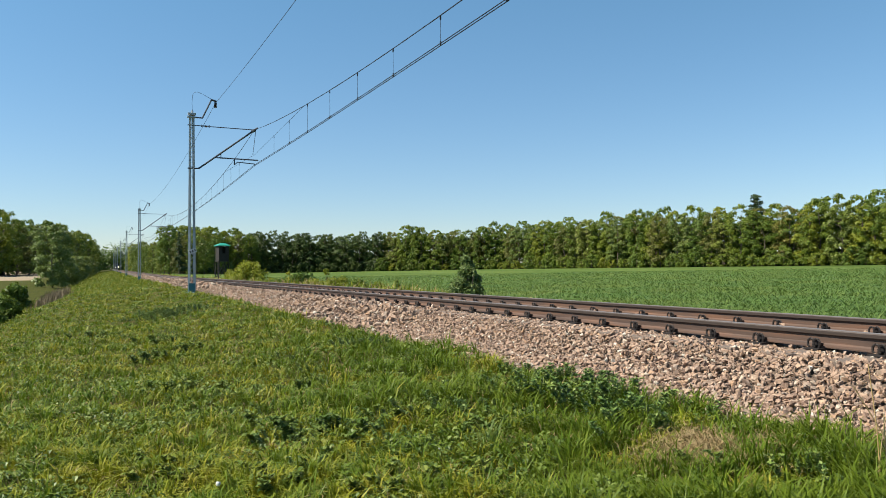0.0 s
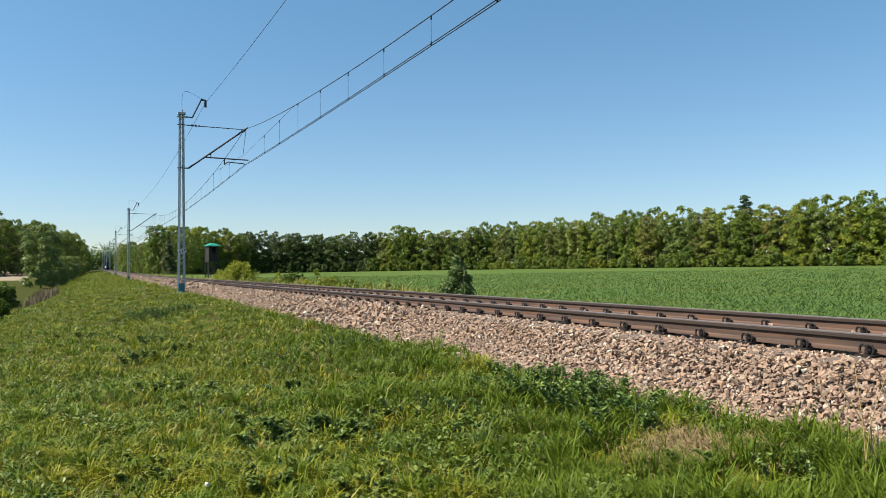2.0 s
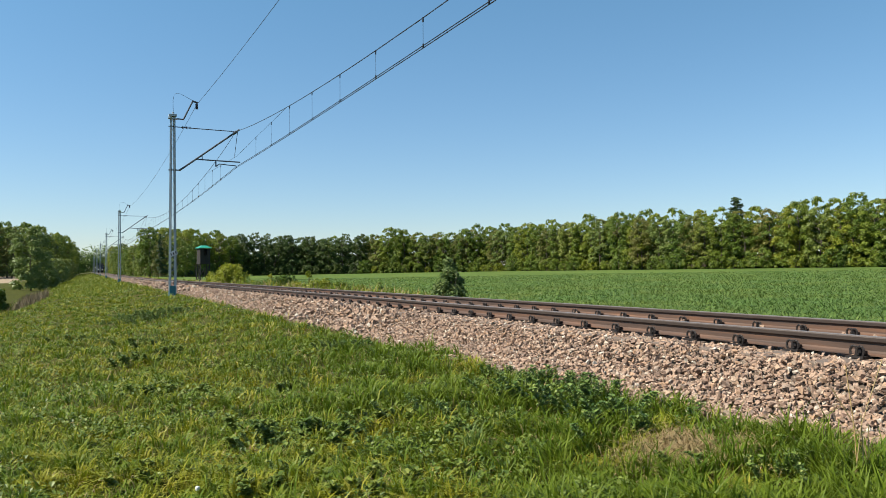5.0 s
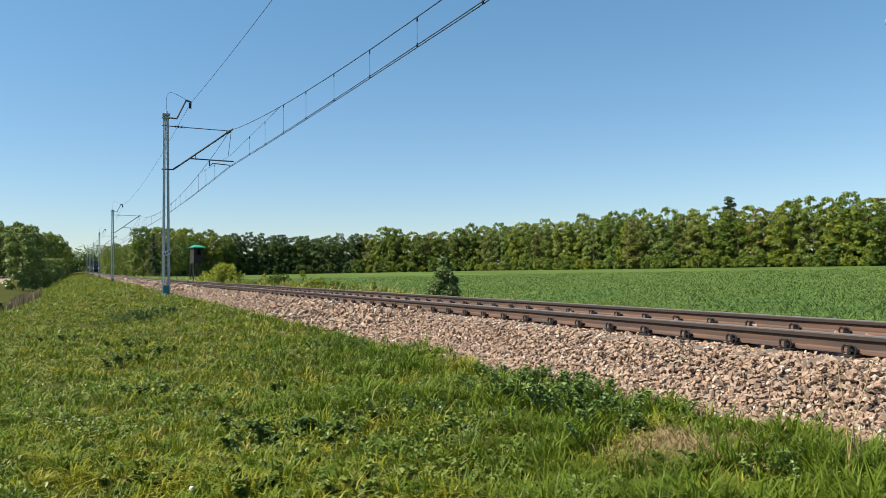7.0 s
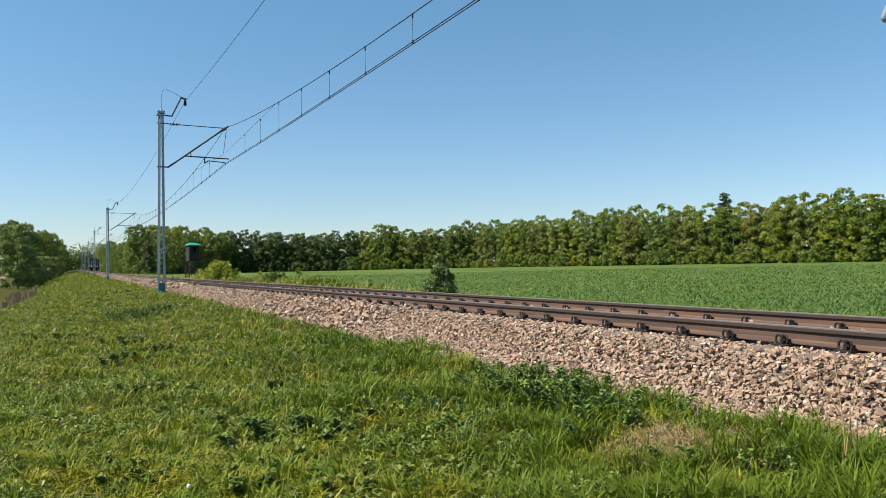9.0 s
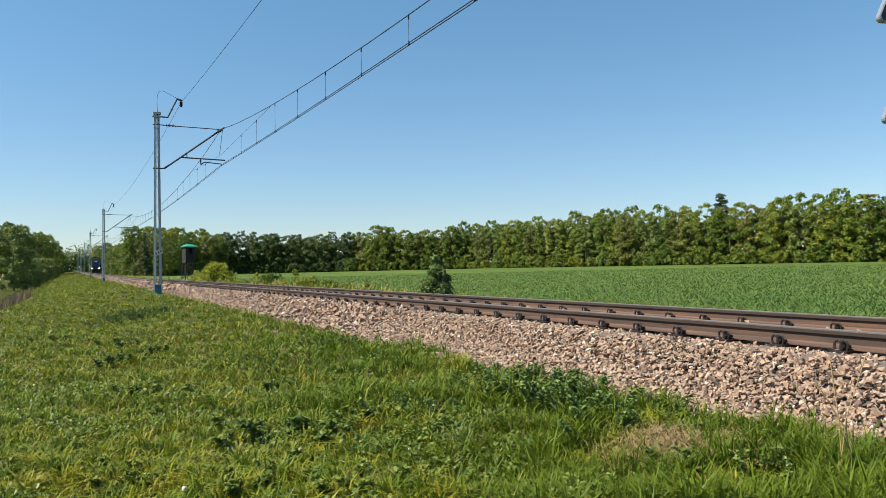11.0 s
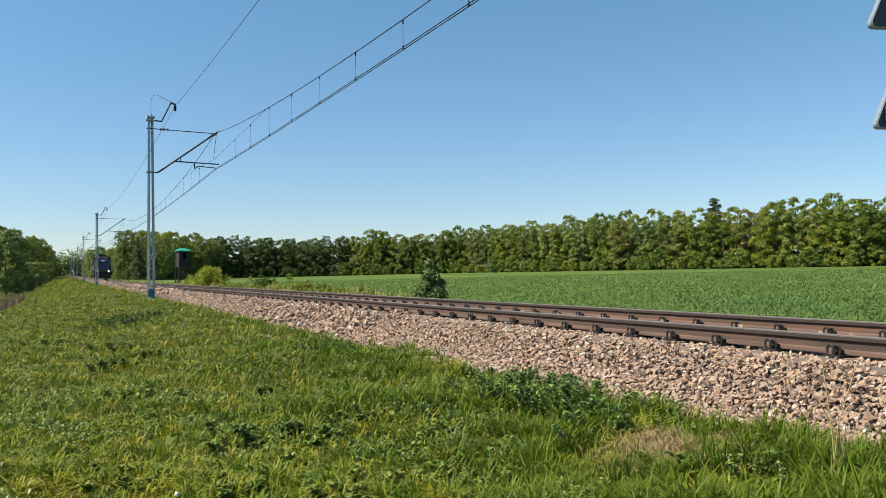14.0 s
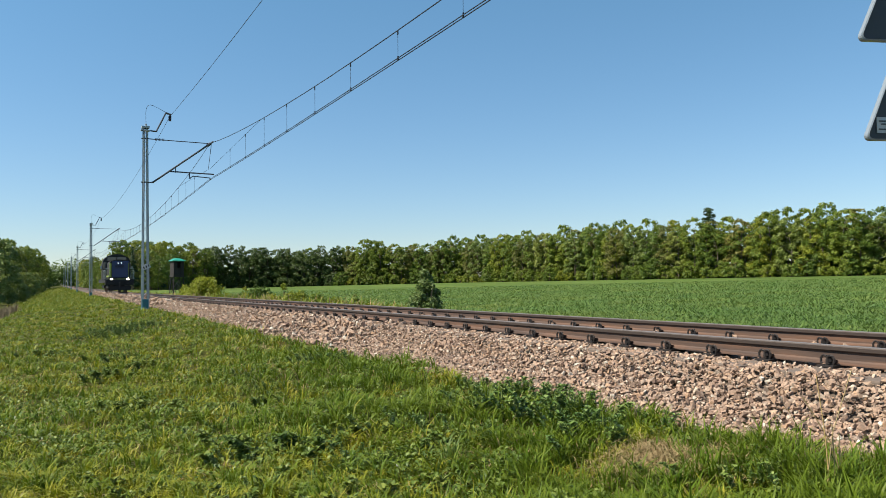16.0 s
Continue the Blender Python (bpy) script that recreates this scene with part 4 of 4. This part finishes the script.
def blades(rng, x, y, z, height, width, lean, segments=2, turn=None):
    """Bent, tapering blades: vertices and triangles."""
    n = len(x)
    a = rng.random(n) * 2 * np.pi if turn is None else turn
    d = np.stack([np.cos(a), np.sin(a), np.zeros(n)], -1)
    side = np.stack([-np.sin(a + rng.normal(0, 0.5, n)), np.cos(a), np.zeros(n)], -1)
    p = np.stack([x, y, z], -1)
    h, w, le = height[:, None], width[:, None], lean[:, None]
    up = np.array([[0, 0, 1.0]])
    mid = p + d * h * le * 0.3 + up * h * (0.62 - 0.15 * le)
    tip = p + d * h * le + up * h * np.clip(1 - 0.5 * le ** 2, 0.25, 1)
    if segments == 1:
        v = np.stack([p - side * w, p + side * w, tip], 1).reshape(-1, 3)
        return v, np.arange(3 * n).reshape(-1, 3)
    v = np.stack([p - side * w * 0.8, p + side * w * 0.8, mid - side * w, mid + side * w, tip], 1).reshape(-1, 3)
    k = 5 * np.arange(n)[:, None]
    f = np.stack([k + [0, 1, 3], k + [0, 3, 2], k + [2, 3, 4]], 1).reshape(-1, 3)
    return v, f


def patchy(x, y, s, seed):
    """A smooth value between 0 and 1 over the plan."""
    return 0.5 + 0.25 * (np.sin(x * s + seed) * np.cos(y * s * 0.8 + seed * 2) + np.sin((x * 0.6 + y) * s * 1.7 + seed * 3) * np.cos((y * 0.7 - x) * s * 1.3))


BARE = [(1.34, 6.11, 0.22), (0.36, 5.53, 0.22), (2.10, 4.38, 0.22), (3.06, 9.26, 0.22)]      # worn places in the turf: x, y, radius
DRY = (3.24, 3.62, 0.30)                                           # a patch of dead grass


def toe(y):
    """Where the turf ends at the foot of the ballast."""
    return np.interp(y, [2.8, 3.1, 3.6, 4.1, 4.6, 5.1, 6.0, 7.0, 8.2, 9.3, 11, 14.5, 20, 60], [4.0, 4.08, 3.9, 3.88, 4.05, 3.85, 3.8, 3.83, 4.0, 4.12, 3.86, 3.8, 3.95, 4.1]) + 0.03 * np.sin(y * 5.3) + 0.04 * np.sin(y * 11.7)


rng = np.random.default_rng(41)
TUFTS, PER = 26000, 12
cx, cy, r = spread(rng, TUFTS, 2.6, 130, -8, 58)
size = rng.random(TUFTS) ** 1.8
green = np.clip((cx - 1.5) / 1.1, 0, 1) * np.clip((15 - cy) / 6, 0, 1) * 1.2 * (patchy(cx, cy, 2.2, 3) > 0.36) + 0.18 * (patchy(cx, cy, 1.2, 6) > 0.62)
cx, cy, r, size, green = (np.repeat(q, PER) for q in (cx, cy, r, size, green))
reach = (0.02 + 0.045 * size) * (1 + 0.075 * r)
ang, off = rng.random(len(cx)) * 2 * np.pi, np.sqrt(rng.random(len(cx)))
x, y = cx + reach * off * np.cos(ang), cy + reach * off * np.sin(ang)
keep = (x < toe(y)) & (x > -7)
for bx0, by0, br in BARE:
    keep &= ((x - bx0) ** 2 + (y - by0) ** 2 > br ** 2) | (rng.random(len(x)) < 0.35)
keep &= (x - DRY[0]) ** 2 + ((y - DRY[1]) * 0.8) ** 2 > (DRY[2] * (0.35 + 0.75 * rng.random(len(x)))) ** 2
tall = np.clip(green, 0, 1) * (0.6 + 0.3 * np.clip((x - 2.6) / 0.5, 0, 1) * np.clip((4.6 - y) / 0.6, 0, 1))
h = (0.045 + 0.04 * rng.random(len(x)) + 0.12 * size * (1.05 - 0.6 * off) + 0.070 * tall * rng.random(len(x))) * (1 + np.clip(r - 25, 0, 60) / 90)
h *= 0.55 + 0.95 * np.clip(1.6 * patchy(cx, cy, 7.0, 1.5) - 0.3, 0, 1) + 0.3 * patchy(cx, cy, 2.4, 5)
h *= 1 + (rng.random(len(x)) < 0.012) * 0.6
w = 0.0020 + 0.00040 * r + 0.0015 * rng.random(len(x))
lean = (0.25 + 0.7 * off + 0.4 * rng.random(len(x))) * (1 - 0.3 * np.clip(tall, 0, 1))
ang = ang + rng.normal(0, 0.7, len(x))
lushest = np.repeat(rng.random(TUFTS), PER) < green
for name, which, mat, label in (("grass", keep & ~lushest, "grass", "rough olive-green meadow grass on the railway bank"), ("lush_grass", keep & lushest, "lushgrass", "lush green long-bladed grass below the ballast")):
    v, f = blades(rng, x[which], y[which], land(x[which], y[which]) - 0.01, h[which], w[which], lean[which], 2, ang[which])
    tagged(arrays(name, v, f, M[mat]), label, "grass", kind="stuff")

# short turf between the tufts
x, y, r = spread(rng, 150000, 2.6, 110, -8, 58)
keep = (x < toe(y)) & (x > -7)
for bx0, by0, br in BARE:
    keep &= ((x - bx0) ** 2 + (y - by0) ** 2 > br ** 2) | (rng.random(len(x)) < 0.3)
keep &= (x - DRY[0]) ** 2 + ((y - DRY[1]) * 0.8) ** 2 > (DRY[2] * (0.35 + 0.75 * rng.random(len(x)))) ** 2
x, y, r = x[keep], y[keep], r[keep]
v, f = blades(rng, x, y, land(x, y) - 0.01, 0.04 + 0.05 * rng.random(len(x)), 0.003 + 0.0006 * r, 0.4 + 0.9 * rng.random(len(x)), 1)
tagged(arrays("short_grass", v, f, M["grass"]), "short olive-green turf on the railway bank", "grass", kind="stuff")

# the far end of the bank
x, y = rng.uniform(-7, 4.0, 36000), 55 * (430 / 55) ** rng.random(36000)
v, f = blades(rng, x, y, land(x, y) - 0.01, (0.10 + 0.25 * rng.random(len(x)) ** 2), 0.02 + 0.0003 * y, 0.3 + 0.8 * rng.random(len(x)), 1)
tagged(arrays("grass", v, f, M["grass"]), "rough meadow grass along the far bank", "grass", kind="stuff")

# the turf round about, outside the view
x, y = rng.uniform(-9, 3.95, 80000), rng.uniform(-9, 9, 80000)
a = np.degrees(np.arctan2(x, y))
keep = (np.hypot(x, y) < 2.7) | (a < -8) | (a > 57.5)
x, y = x[keep], y[keep]
v, f = blades(rng, x, y, land(x, y) - 0.01, 0.07 + 0.08 * rng.random(len(x)), np.full(len(x), 0.015), 0.35 + 1.0 * rng.random(len(x)), 1)
turf = arrays("grass", v, f, M["grass"])
tagged(turf, "rough green meadow grass round the standpoint", "grass", kind="stuff")

# dead straw among the grass and the dry patch
x, y, r = spread(rng, 26000, 2.6, 90, -13, 64)
keep = (x < toe(y)) & (x > -7) & (patchy(x, y, 1.7, 9) > 0.45)
x, y, r = x[keep], y[keep], r[keep]
px0, py0 = DRY[0] + rng.normal(0, DRY[2] * 0.5, 4200), DRY[1] + rng.normal(0, DRY[2] * 0.6, 4200)
x, y, r = np.concatenate([x, px0]), np.concatenate([y, py0]), np.concatenate([r, np.full(4200, 5.5)])
v, f = blades(rng, x, y, land(x, y), 0.05 + 0.09 * rng.random(len(x)), 0.0016 + 0.0003 * r, 0.6 + 0.8 * rng.random(len(x)))
straw = arrays("dry_grass", v, f, M["dry"])
tagged(straw, "dead straw-coloured grass between the green blades", "grass", kind="stuff")

# verge beyond the track
x, y, r = spread(rng, 120000, 9.5, 160, 2, 60)
keep = (x > 8.6) & (x < 14.6)
x, y, r = x[keep], y[keep], r[keep]
v, f = blades(rng, x, y, land(x, y), (0.30 + 0.50 * rng.random(len(x))) * (0.5 + 0.8 * patchy(x, y, 0.6, 3)) * np.clip((y - 10) / 14, 0.4, 1) * (1 + 0.1 * np.clip((y - 26) / 5, 0, 1) * np.clip((66 - y) / 6, 0, 1)), 0.003 + 0.0005 * r, 0.2 + 0.5 * rng.random(len(x)))
half = rng.random(len(f) // 3) < 0.22
pick = np.repeat(half, 3)
verge = arrays("verge_grass", v, f[~pick], M["grass"])
tagged(verge, "tall green verge grass beyond the track", "grass", kind="stuff")
verge = arrays("verge_straw", v, f[pick], M["dry"])
tagged(verge, "tall pale dead grass beyond the track", "grass", kind="stuff")

# cereal field
def drilled(x):
    """Taller and shorter strips of the crop along the line."""
    return 0.35 + 1.3 * np.clip(0.5 + 0.35 * np.sin(x * 2.1 + 0.6 * np.sin(x * 0.7)) + 0.3 * np.sin(x * 5.3 + 1.0), 0, 1)


x, y, r = spread(rng, 110000, 15.5, 170, 5, 58)
keep = (x > 14.2)
x, y, r = x[keep], y[keep], r[keep]
lane = (x + 0.25 * np.sin(y * 0.11)) % 9.0
keep = (np.abs(np.abs(lane - 4.5) - 0.9) > 0.22) | (rng.random(len(x)) < 0.12)
x, y, r = x[keep], y[keep], r[keep]
xs, yr, rr = np.repeat(x, 3), np.repeat(y, 3), np.repeat(r, 3)
xs, yr = (np.floor(xs / 0.9) + 0.5) * 0.9 + rng.normal(0, 0.16 + 0.002 * rr), yr + rng.normal(0, 0.05, len(yr))
v, f = blades(rng, xs, yr, land(xs, yr), 0.13 + 0.17 * rng.random(len(xs)) * (0.6 + 0.8 * patchy(xs, yr, 0.35, 1)) * drilled(xs), 0.013 + 0.0006 * rr, 0.7 + 1.0 * rng.random(len(xs)), 1)
crop = arrays("cereal_crop", v, f, M["crop"])
tagged(crop, "young green cereal crop growing in the field", "crop", kind="stuff")


# broad-leaved weeds
def weed_leaves(rng, x, y, z, length, width, droop_by):
    """Folded oval leaves of six corners: vertices and triangles."""
    n = len(x)
    a = rng.random(n) * 2 * np.pi
    d = np.stack([np.cos(a), np.sin(a), 0.35 + 0.8 * rng.random(n)], -1)
    d /= np.linalg.norm(d, axis=1)[:, None]
    s = np.stack([-np.sin(a), np.cos(a), np.zeros(n)], -1)
    p = np.stack([x, y, z], -1)
    l, w, g = length[:, None], width[:, None], np.array([[0, 0, 1.0]]) * droop_by
    m1, m2, t = p + d * l * 0.35, p + d * l * 0.7 - g * l * 0.15, p + d * l - g * l * 0.45
    fold = np.array([[0, 0, 0.3]]) * w
    v = np.stack([p, m1 - s * w + fold, m1 + s * w + fold, m2 - s * w * 0.8 + fold, m2 + s * w * 0.8 + fold, t, m2], 1).reshape(-1, 3)
    k = 7 * np.arange(n)[:, None]
    f = np.stack([k + [0, 6, 1], k + [0, 2, 6], k + [1, 6, 3], k + [2, 4, 6], k + [3, 6, 5], k + [6, 4, 5]], 1).reshape(-1, 3)
    return v, f


x, y, r = spread(rng, 70000, 2.6, 60, -13, 60)
keep = (x < toe(y) - 0.05) & (x > -4) & ((x < 2.75) | (y > 4.7)) & (patchy(x, y, 2.9, 7) * 0.6 + patchy(x, y, 1.0, 4) * 0.4 > 0.53)
x, y, r = x[keep], y[keep], r[keep]
v, f = weed_leaves(rng, x, y, land(x, y) + 0.02 + 0.07 * rng.random(len(x)), 0.028 + 0.04 * rng.random(len(x)) + 0.001 * r, 0.008 + 0.009 * rng.random(len(x)) + 0.0004 * r, 0.8)
weeds = arrays("weeds", v, f, M["weed"])
tagged(weeds, "low broad-leaved weeds spread through the turf", "weeds", kind="stuff")


def weed_clump(seed, h, w, n, name="nettle_clump", label="dark green nettle clump in the grass", leaf=0.045, mat=M["nettle"]):
    rng = np.random.default_rng(seed)
    e = thing(name, label, "weed", "weed clumps on the bank")
    stems = max(4, n // 40)
    sx, sy = rng.normal(0, w * 0.26, stems), rng.normal(0, w * 0.26, stems)
    sh = h * (0.5 + 0.5 * rng.random(stems))
    for a, b, c in zip(sx, sy, sh):
        q, k = sweep([(a, b, -0.03), (a * 1.1, b * 1.1, c * 0.5), (a * 1.25, b * 1.25, c)], 0.003, 4)
        arrays("stem", q, k, mat, e)
    i = rng.integers(stems, size=n)
    t = 0.15 + 0.85 * rng.random(n)
    v, f = weed_leaves(rng, sx[i] * (1 + 0.25 * t), sy[i] * (1 + 0.25 * t), sh[i] * t, leaf * (0.6 + 0.8 * rng.random(n)), leaf * 0.3 * (0.7 + 0.6 * rng.random(n)), 0.9)
    tagged(arrays("foliage", v, f, mat, e), kind="stuff")
    return e


clumps = [weed_clump(301, 0.20, 0.7, 700), weed_clump(302, 0.16, 0.6, 420), weed_clump(303, 0.11, 0.45, 420, "dandelion_clump", "low rosette of broad green weed leaves", 0.05, M["weed"])]
CLUMPS = [(2.59, 6.29, 1, 0.9), (2.73, 5.93, 1, 0.9), (2.83, 5.52, 1, 0.8), (1.35, 6.04, 1, 0.8), (1.95, 6.2, 1, 0.85), (2.39, 9.43, 1, 0.8), (3.88, 6.53, 1, 0.8), (3.36, 10.67, 1, 1), (1.33, 7.67, 1, 0.75), (1.96, 5.4, 1, 0.75), (1.06, 24.63, 0, 1.1), (1.54, 24.69, 0, 1.1), (2.24, 24.51, 1, 1.3), (2.69, 24.14, 1, 1.3), (1.39, 15.19, 2, 1.3), (0.76, 12.8, 2, 1.2), (1.61, 5.14, 1, 0.7), (1.25, 4.95, 1, 0.6), (1.94, 4.7, 1, 0.65), (3.08, 3.47, 1, 0.5), (0.41, 5.63, 2, 0.8),
          (3.68, 5.45, 0, 1.0), (3.60, 4.95, 0, 1.05), (3.76, 5.95, 0, 0.8), (3.48, 4.5, 0, 0.9), (3.36, 4.12, 1, 1), (3.7, 4.6, 1, 0.9), (3.72, 5.2, 1, 1.0), (3.5, 4.8, 1, 1.0), (3.42, 5.6, 1, 0.9), (3.4, 2.95, 0, 0.6), (3.55, 3.05, 1, 0.7), (3.74, 6.7, 1, 0.8), (1.14, 22.98, 0, 1.25), (1.66, 23.14, 0, 1.2), (2.58, 24.65, 1, 1.3), (0.63, 23.19, 1, 1.0), (1.05, 16.03, 2, 1.0), (1.37, 13.53, 2, 1.0), (2.23, 8.82, 1, 0.75), (2.33, 10.41, 1, 0.8), (3.39, 10.75, 1, 0.9), (3.66, 10.5, 1, 0.9), (1.38, 6.18, 2, 1.1), (1.84, 5.87, 2, 1.1), (2.14, 8.45, 2, 0.9), (2.57, 6.11, 1, 0.7), (2.39, 6.04, 2, 0.9), (1.59, 4.41, 2, 0.9), (0.96, 4.94, 2, 0.9), (3.41, 2.65, 2, 0.75), (3.24, 3.29, 2, 0.6), (-0.06, 18.94, 2, 1.2), (1.4, 9.16, 2, 0.8), (-5.85, 114.21, 1, 1.5), (0.8, 9.36, 2, 0.9), (2.57, 5.24, 2, 0.7)]
for i, (cx, cy, kind, s) in enumerate(CLUMPS):
    plant(clumps[kind], cx, cy, s, 47 * i)


def tussock(seed, n, h, mat, name, label):
    rng = np.random.default_rng(seed)
    e = thing(name, label, "grass tussock")
    v, f = blades(rng, rng.normal(0, 0.03, n), rng.normal(0, 0.03, n), np.full(n, -0.01), h * (0.6 + 0.5 * rng.random(n)), np.full(n, 0.0045), 0.3 + 0.9 * rng.random(n))
    tagged(arrays("tuft", v, f, mat, e), kind="stuff")
    return e


ob = tussock(320, 46, 0.26, M["crop"], "grass_tussock", "pale long-bladed grass tussock")
plant(ob, 2.4, 4.75)
def stalks(seed, label):
    """Dead stems standing in the grass."""
    rng = np.random.default_rng(seed)
    e = thing("dead_stalks", label, "dead weed")
    for k in range(5):
        a = rng.random() * 6.28
        hgt, ln = 0.30 + 0.35 * rng.random(), 0.25 * rng.random()
        v, f = sweep([(0.04 * k, 0, -0.02), (0.04 * k + ln * 0.3 * math.cos(a), ln * 0.3 * math.sin(a), hgt * 0.5), (0.04 * k + ln * math.cos(a), ln * math.sin(a), hgt)], 0.003, 5)
        arrays("stalk", v, f, M["dry"], e)
    return e
ob = stalks(330, "pale dead weed stalks standing in the grass")
plant(ob, 3.44, 2.66)
M["yellowflower"] = plain("yellow_petal", (0.75, 0.55, 0.02), 0.6, 0, 0.2, 40)
M["puff"] = plain("white_seed_head", (0.62, 0.62, 0.58), 0.9, 0, 0.2, 60)
def dandelion(seeded):
    e = thing("dandelion", "white dandelion seed head on a stalk" if seeded else "yellow dandelion flower on a short stalk", "flower", "dandelions in the turf")
    v, f = sweep([(0, 0, -0.02), (0.005, 0, 0.05), (0.01, 0.004, 0.10)], 0.0025, 5)
    arrays("stalk", v, f, M["weed"], e)
    bm = bmesh.new()
    if seeded:
        bmesh.ops.create_icosphere(bm, subdivisions=2, radius=0.02, matrix=Matrix.Translation((0.01, 0.004, 0.115)))
        for q in bm.verts:
            q.co += Vector((random.uniform(-1, 1), random.uniform(-1, 1), random.uniform(-1, 1))) * 0.003
    else:
        for k in range(14):
            a = k * 2.4
            box(bm, 0.01 + 0.011 * math.cos(a), 0.004 + 0.011 * math.sin(a), 0.105 + 0.002 * (k % 3), 0.020, 0.006, 0.002, 0, Matrix.Rotation(a, 4, "Z"))
    part("flower_head", bm, M["puff"] if seeded else M["yellowflower"], e)
    return e
flowers = [dandelion(False), dandelion(True)]
for i in range(12):
    rr, aa = 4.0 * (18 / 4.0) ** rng.random(), radians(-2 + 40 * rng.random())
    plant(flowers[1 if i % 4 == 0 else 0], rr * math.sin(aa), rr * math.cos(aa), 0.55 + 0.25 * rng.random(), 360 * rng.random())

# reeds in the ditch
x, y = rng.normal(-3.5, 0.45, 1500), 64 + rng.normal(0, 4, 1500)
v, f = blades(rng, x, y, land(x, y), 0.35 + 0.6 * rng.random(1500), np.full(1500, 0.014), 0.1 + 0.4 * rng.random(1500))
reeds = arrays("reeds", v, f, M["reed"])
tagged(reeds, "brown dead reeds standing in the ditch", "reeds", kind="stuff")

# ballast stones
rng = np.random.default_rng(77)
shapes = []
for k in range(14):
    bm = bmesh.new()
    pts = np.sign(rng.normal(size=(10, 3))) * (0.30 + 0.70 * rng.random((10, 3)))
    pts /= np.linalg.norm(pts, axis=1)[:, None]
    for q in pts * [0.66, 0.40 + 0.16 * rng.random(), 0.26 + 0.14 * rng.random()] * (0.88 + 0.24 * rng.random((10, 1))):
        bm.verts.new(q)
    bmesh.ops.convex_hull(bm, input=bm.verts)
    for q in [q for q in bm.verts if not q.link_faces]:
        bm.verts.remove(q)
    bmesh.ops.triangulate(bm, faces=bm.faces)
    bm.verts.index_update()
    shapes.append((np.array([q.co[:] for q in bm.verts]), np.array([[q.index for q in fc.verts] for fc in bm.faces])))
    bm.free()


def stone_places(count, y0, y1, x0, x1, size):
    px1, py1 = x0 + (x1 - x0) * rng.random(count), y0 + (y1 - y0) * rng.random(count)
    s = size * (0.62 + 0.75 * rng.random(count) ** 1.6)
    pz = np.maximum(np.interp(px1, BED_X, BED_Z) + grade(py1), land(px1, py1) * (px1 < 4.6) - 9 * (px1 >= 4.6)) + s * (0.75 * rng.random(count) - 0.2)
    return np.stack([px1, py1, pz, s], -1)


lots = np.concatenate([
    stone_places(22000, 2.6, 12, 3.86, 5.47, 0.045), stone_places(11500, 12, 40, 3.9, 5.47, 0.080), stone_places(2600, -9, 2.5, 3.9, 5.47, 0.13), stone_places(3800, 40, 130, 4.0, 5.47, 0.18),
    stone_places(1800, 1.5, 14, 5.6, 6.96, 0.085), stone_places(1200, 14, 50, 5.6, 6.96, 0.10), stone_places(1000, 1.5, 30, 7.1, 9.0, 0.10)])
near = (lots[:, 1] > 2.75) & (lots[:, 1] < 4.6) & (lots[:, 0] < 4.75)
single = lots[near][:300]
lots = np.concatenate([lots[~near], lots[near][300:]])


def turned(q):
    """Rotation matrices from random unit quaternions."""
    q = q / np.linalg.norm(q, axis=1)[:, None]
    a, b, c, d = q.T
    return np.stack([np.stack([1 - 2 * (c * c + d * d), 2 * (b * c - a * d), 2 * (b * d + a * c)], -1),
                     np.stack([2 * (b * c + a * d), 1 - 2 * (b * b + d * d), 2 * (c * d - a * b)], -1),
                     np.stack([2 * (b * d - a * c), 2 * (c * d + a * b), 1 - 2 * (b * b + c * c)], -1)], 1)


vv, ff, base = [], [], 0
pick = rng.integers(len(shapes), size=len(lots))
for k, (sv, sf) in enumerate(shapes):
    own = lots[pick == k]
    R = turned(rng.normal(size=(len(own), 4)) * [1, 0.45, 0.45, 1])
    v = np.einsum("nij,vj->nvi", R, sv) * own[:, 3][:, None, None] + own[:, None, :3]
    vv.append(v.reshape(-1, 3))
    ff.append((sf[None] + (np.arange(len(own)) * len(sv))[:, None, None]).reshape(-1, 3) + base)
    base += len(vv[-1])
rubble = arrays("loose_stones", np.concatenate(vv), np.concatenate(ff), M["stone"], ballast)
tagged(rubble, "broken pinkish-brown granite ballast", kind="stuff")
stone_meshes = []
for sv, sf in shapes:
    me = bpy.data.meshes.new("stone")
    me.from_pydata(sv.tolist(), [], sf.tolist())
    me.shade_flat()
    me.materials.append(M["stone"])
    stone_meshes.append(me)
for i, (a, b, c, s) in enumerate(single):
    o = new("stone", stone_meshes[i % len(stone_meshes)])
    o.parent = ballast
    o.location, o.scale = (a, b, c), (s, s, s)
    o.rotation_euler = rng.random(3) * [0.8, 0.8, 6.28]



def motions():
    """The locomotive comes down the line at 25.2 m/s."""
    speed, at_end, r = 25.2, 90.7, 0.55
    def y_at(t):
        return at_end + speed * (16.0 - t)
    rows = []
    for k in range(33):
        t = k * 0.5
        y = y_at(t)
        slope = math.degrees(math.atan((float(grade(y + 12)) - float(grade(y))) / 12))
        rows.append((t, pose(AXIS, y, float(grade(y)), slope, 0, 0)))
    walk(loco, rows)
    for w, yy in wheelsets:
        walk(w, [(k / 30, pose(0, yy, 0.55, math.degrees(speed * k / 30 / r), 0, 0)) for k in range(481)])


motions()
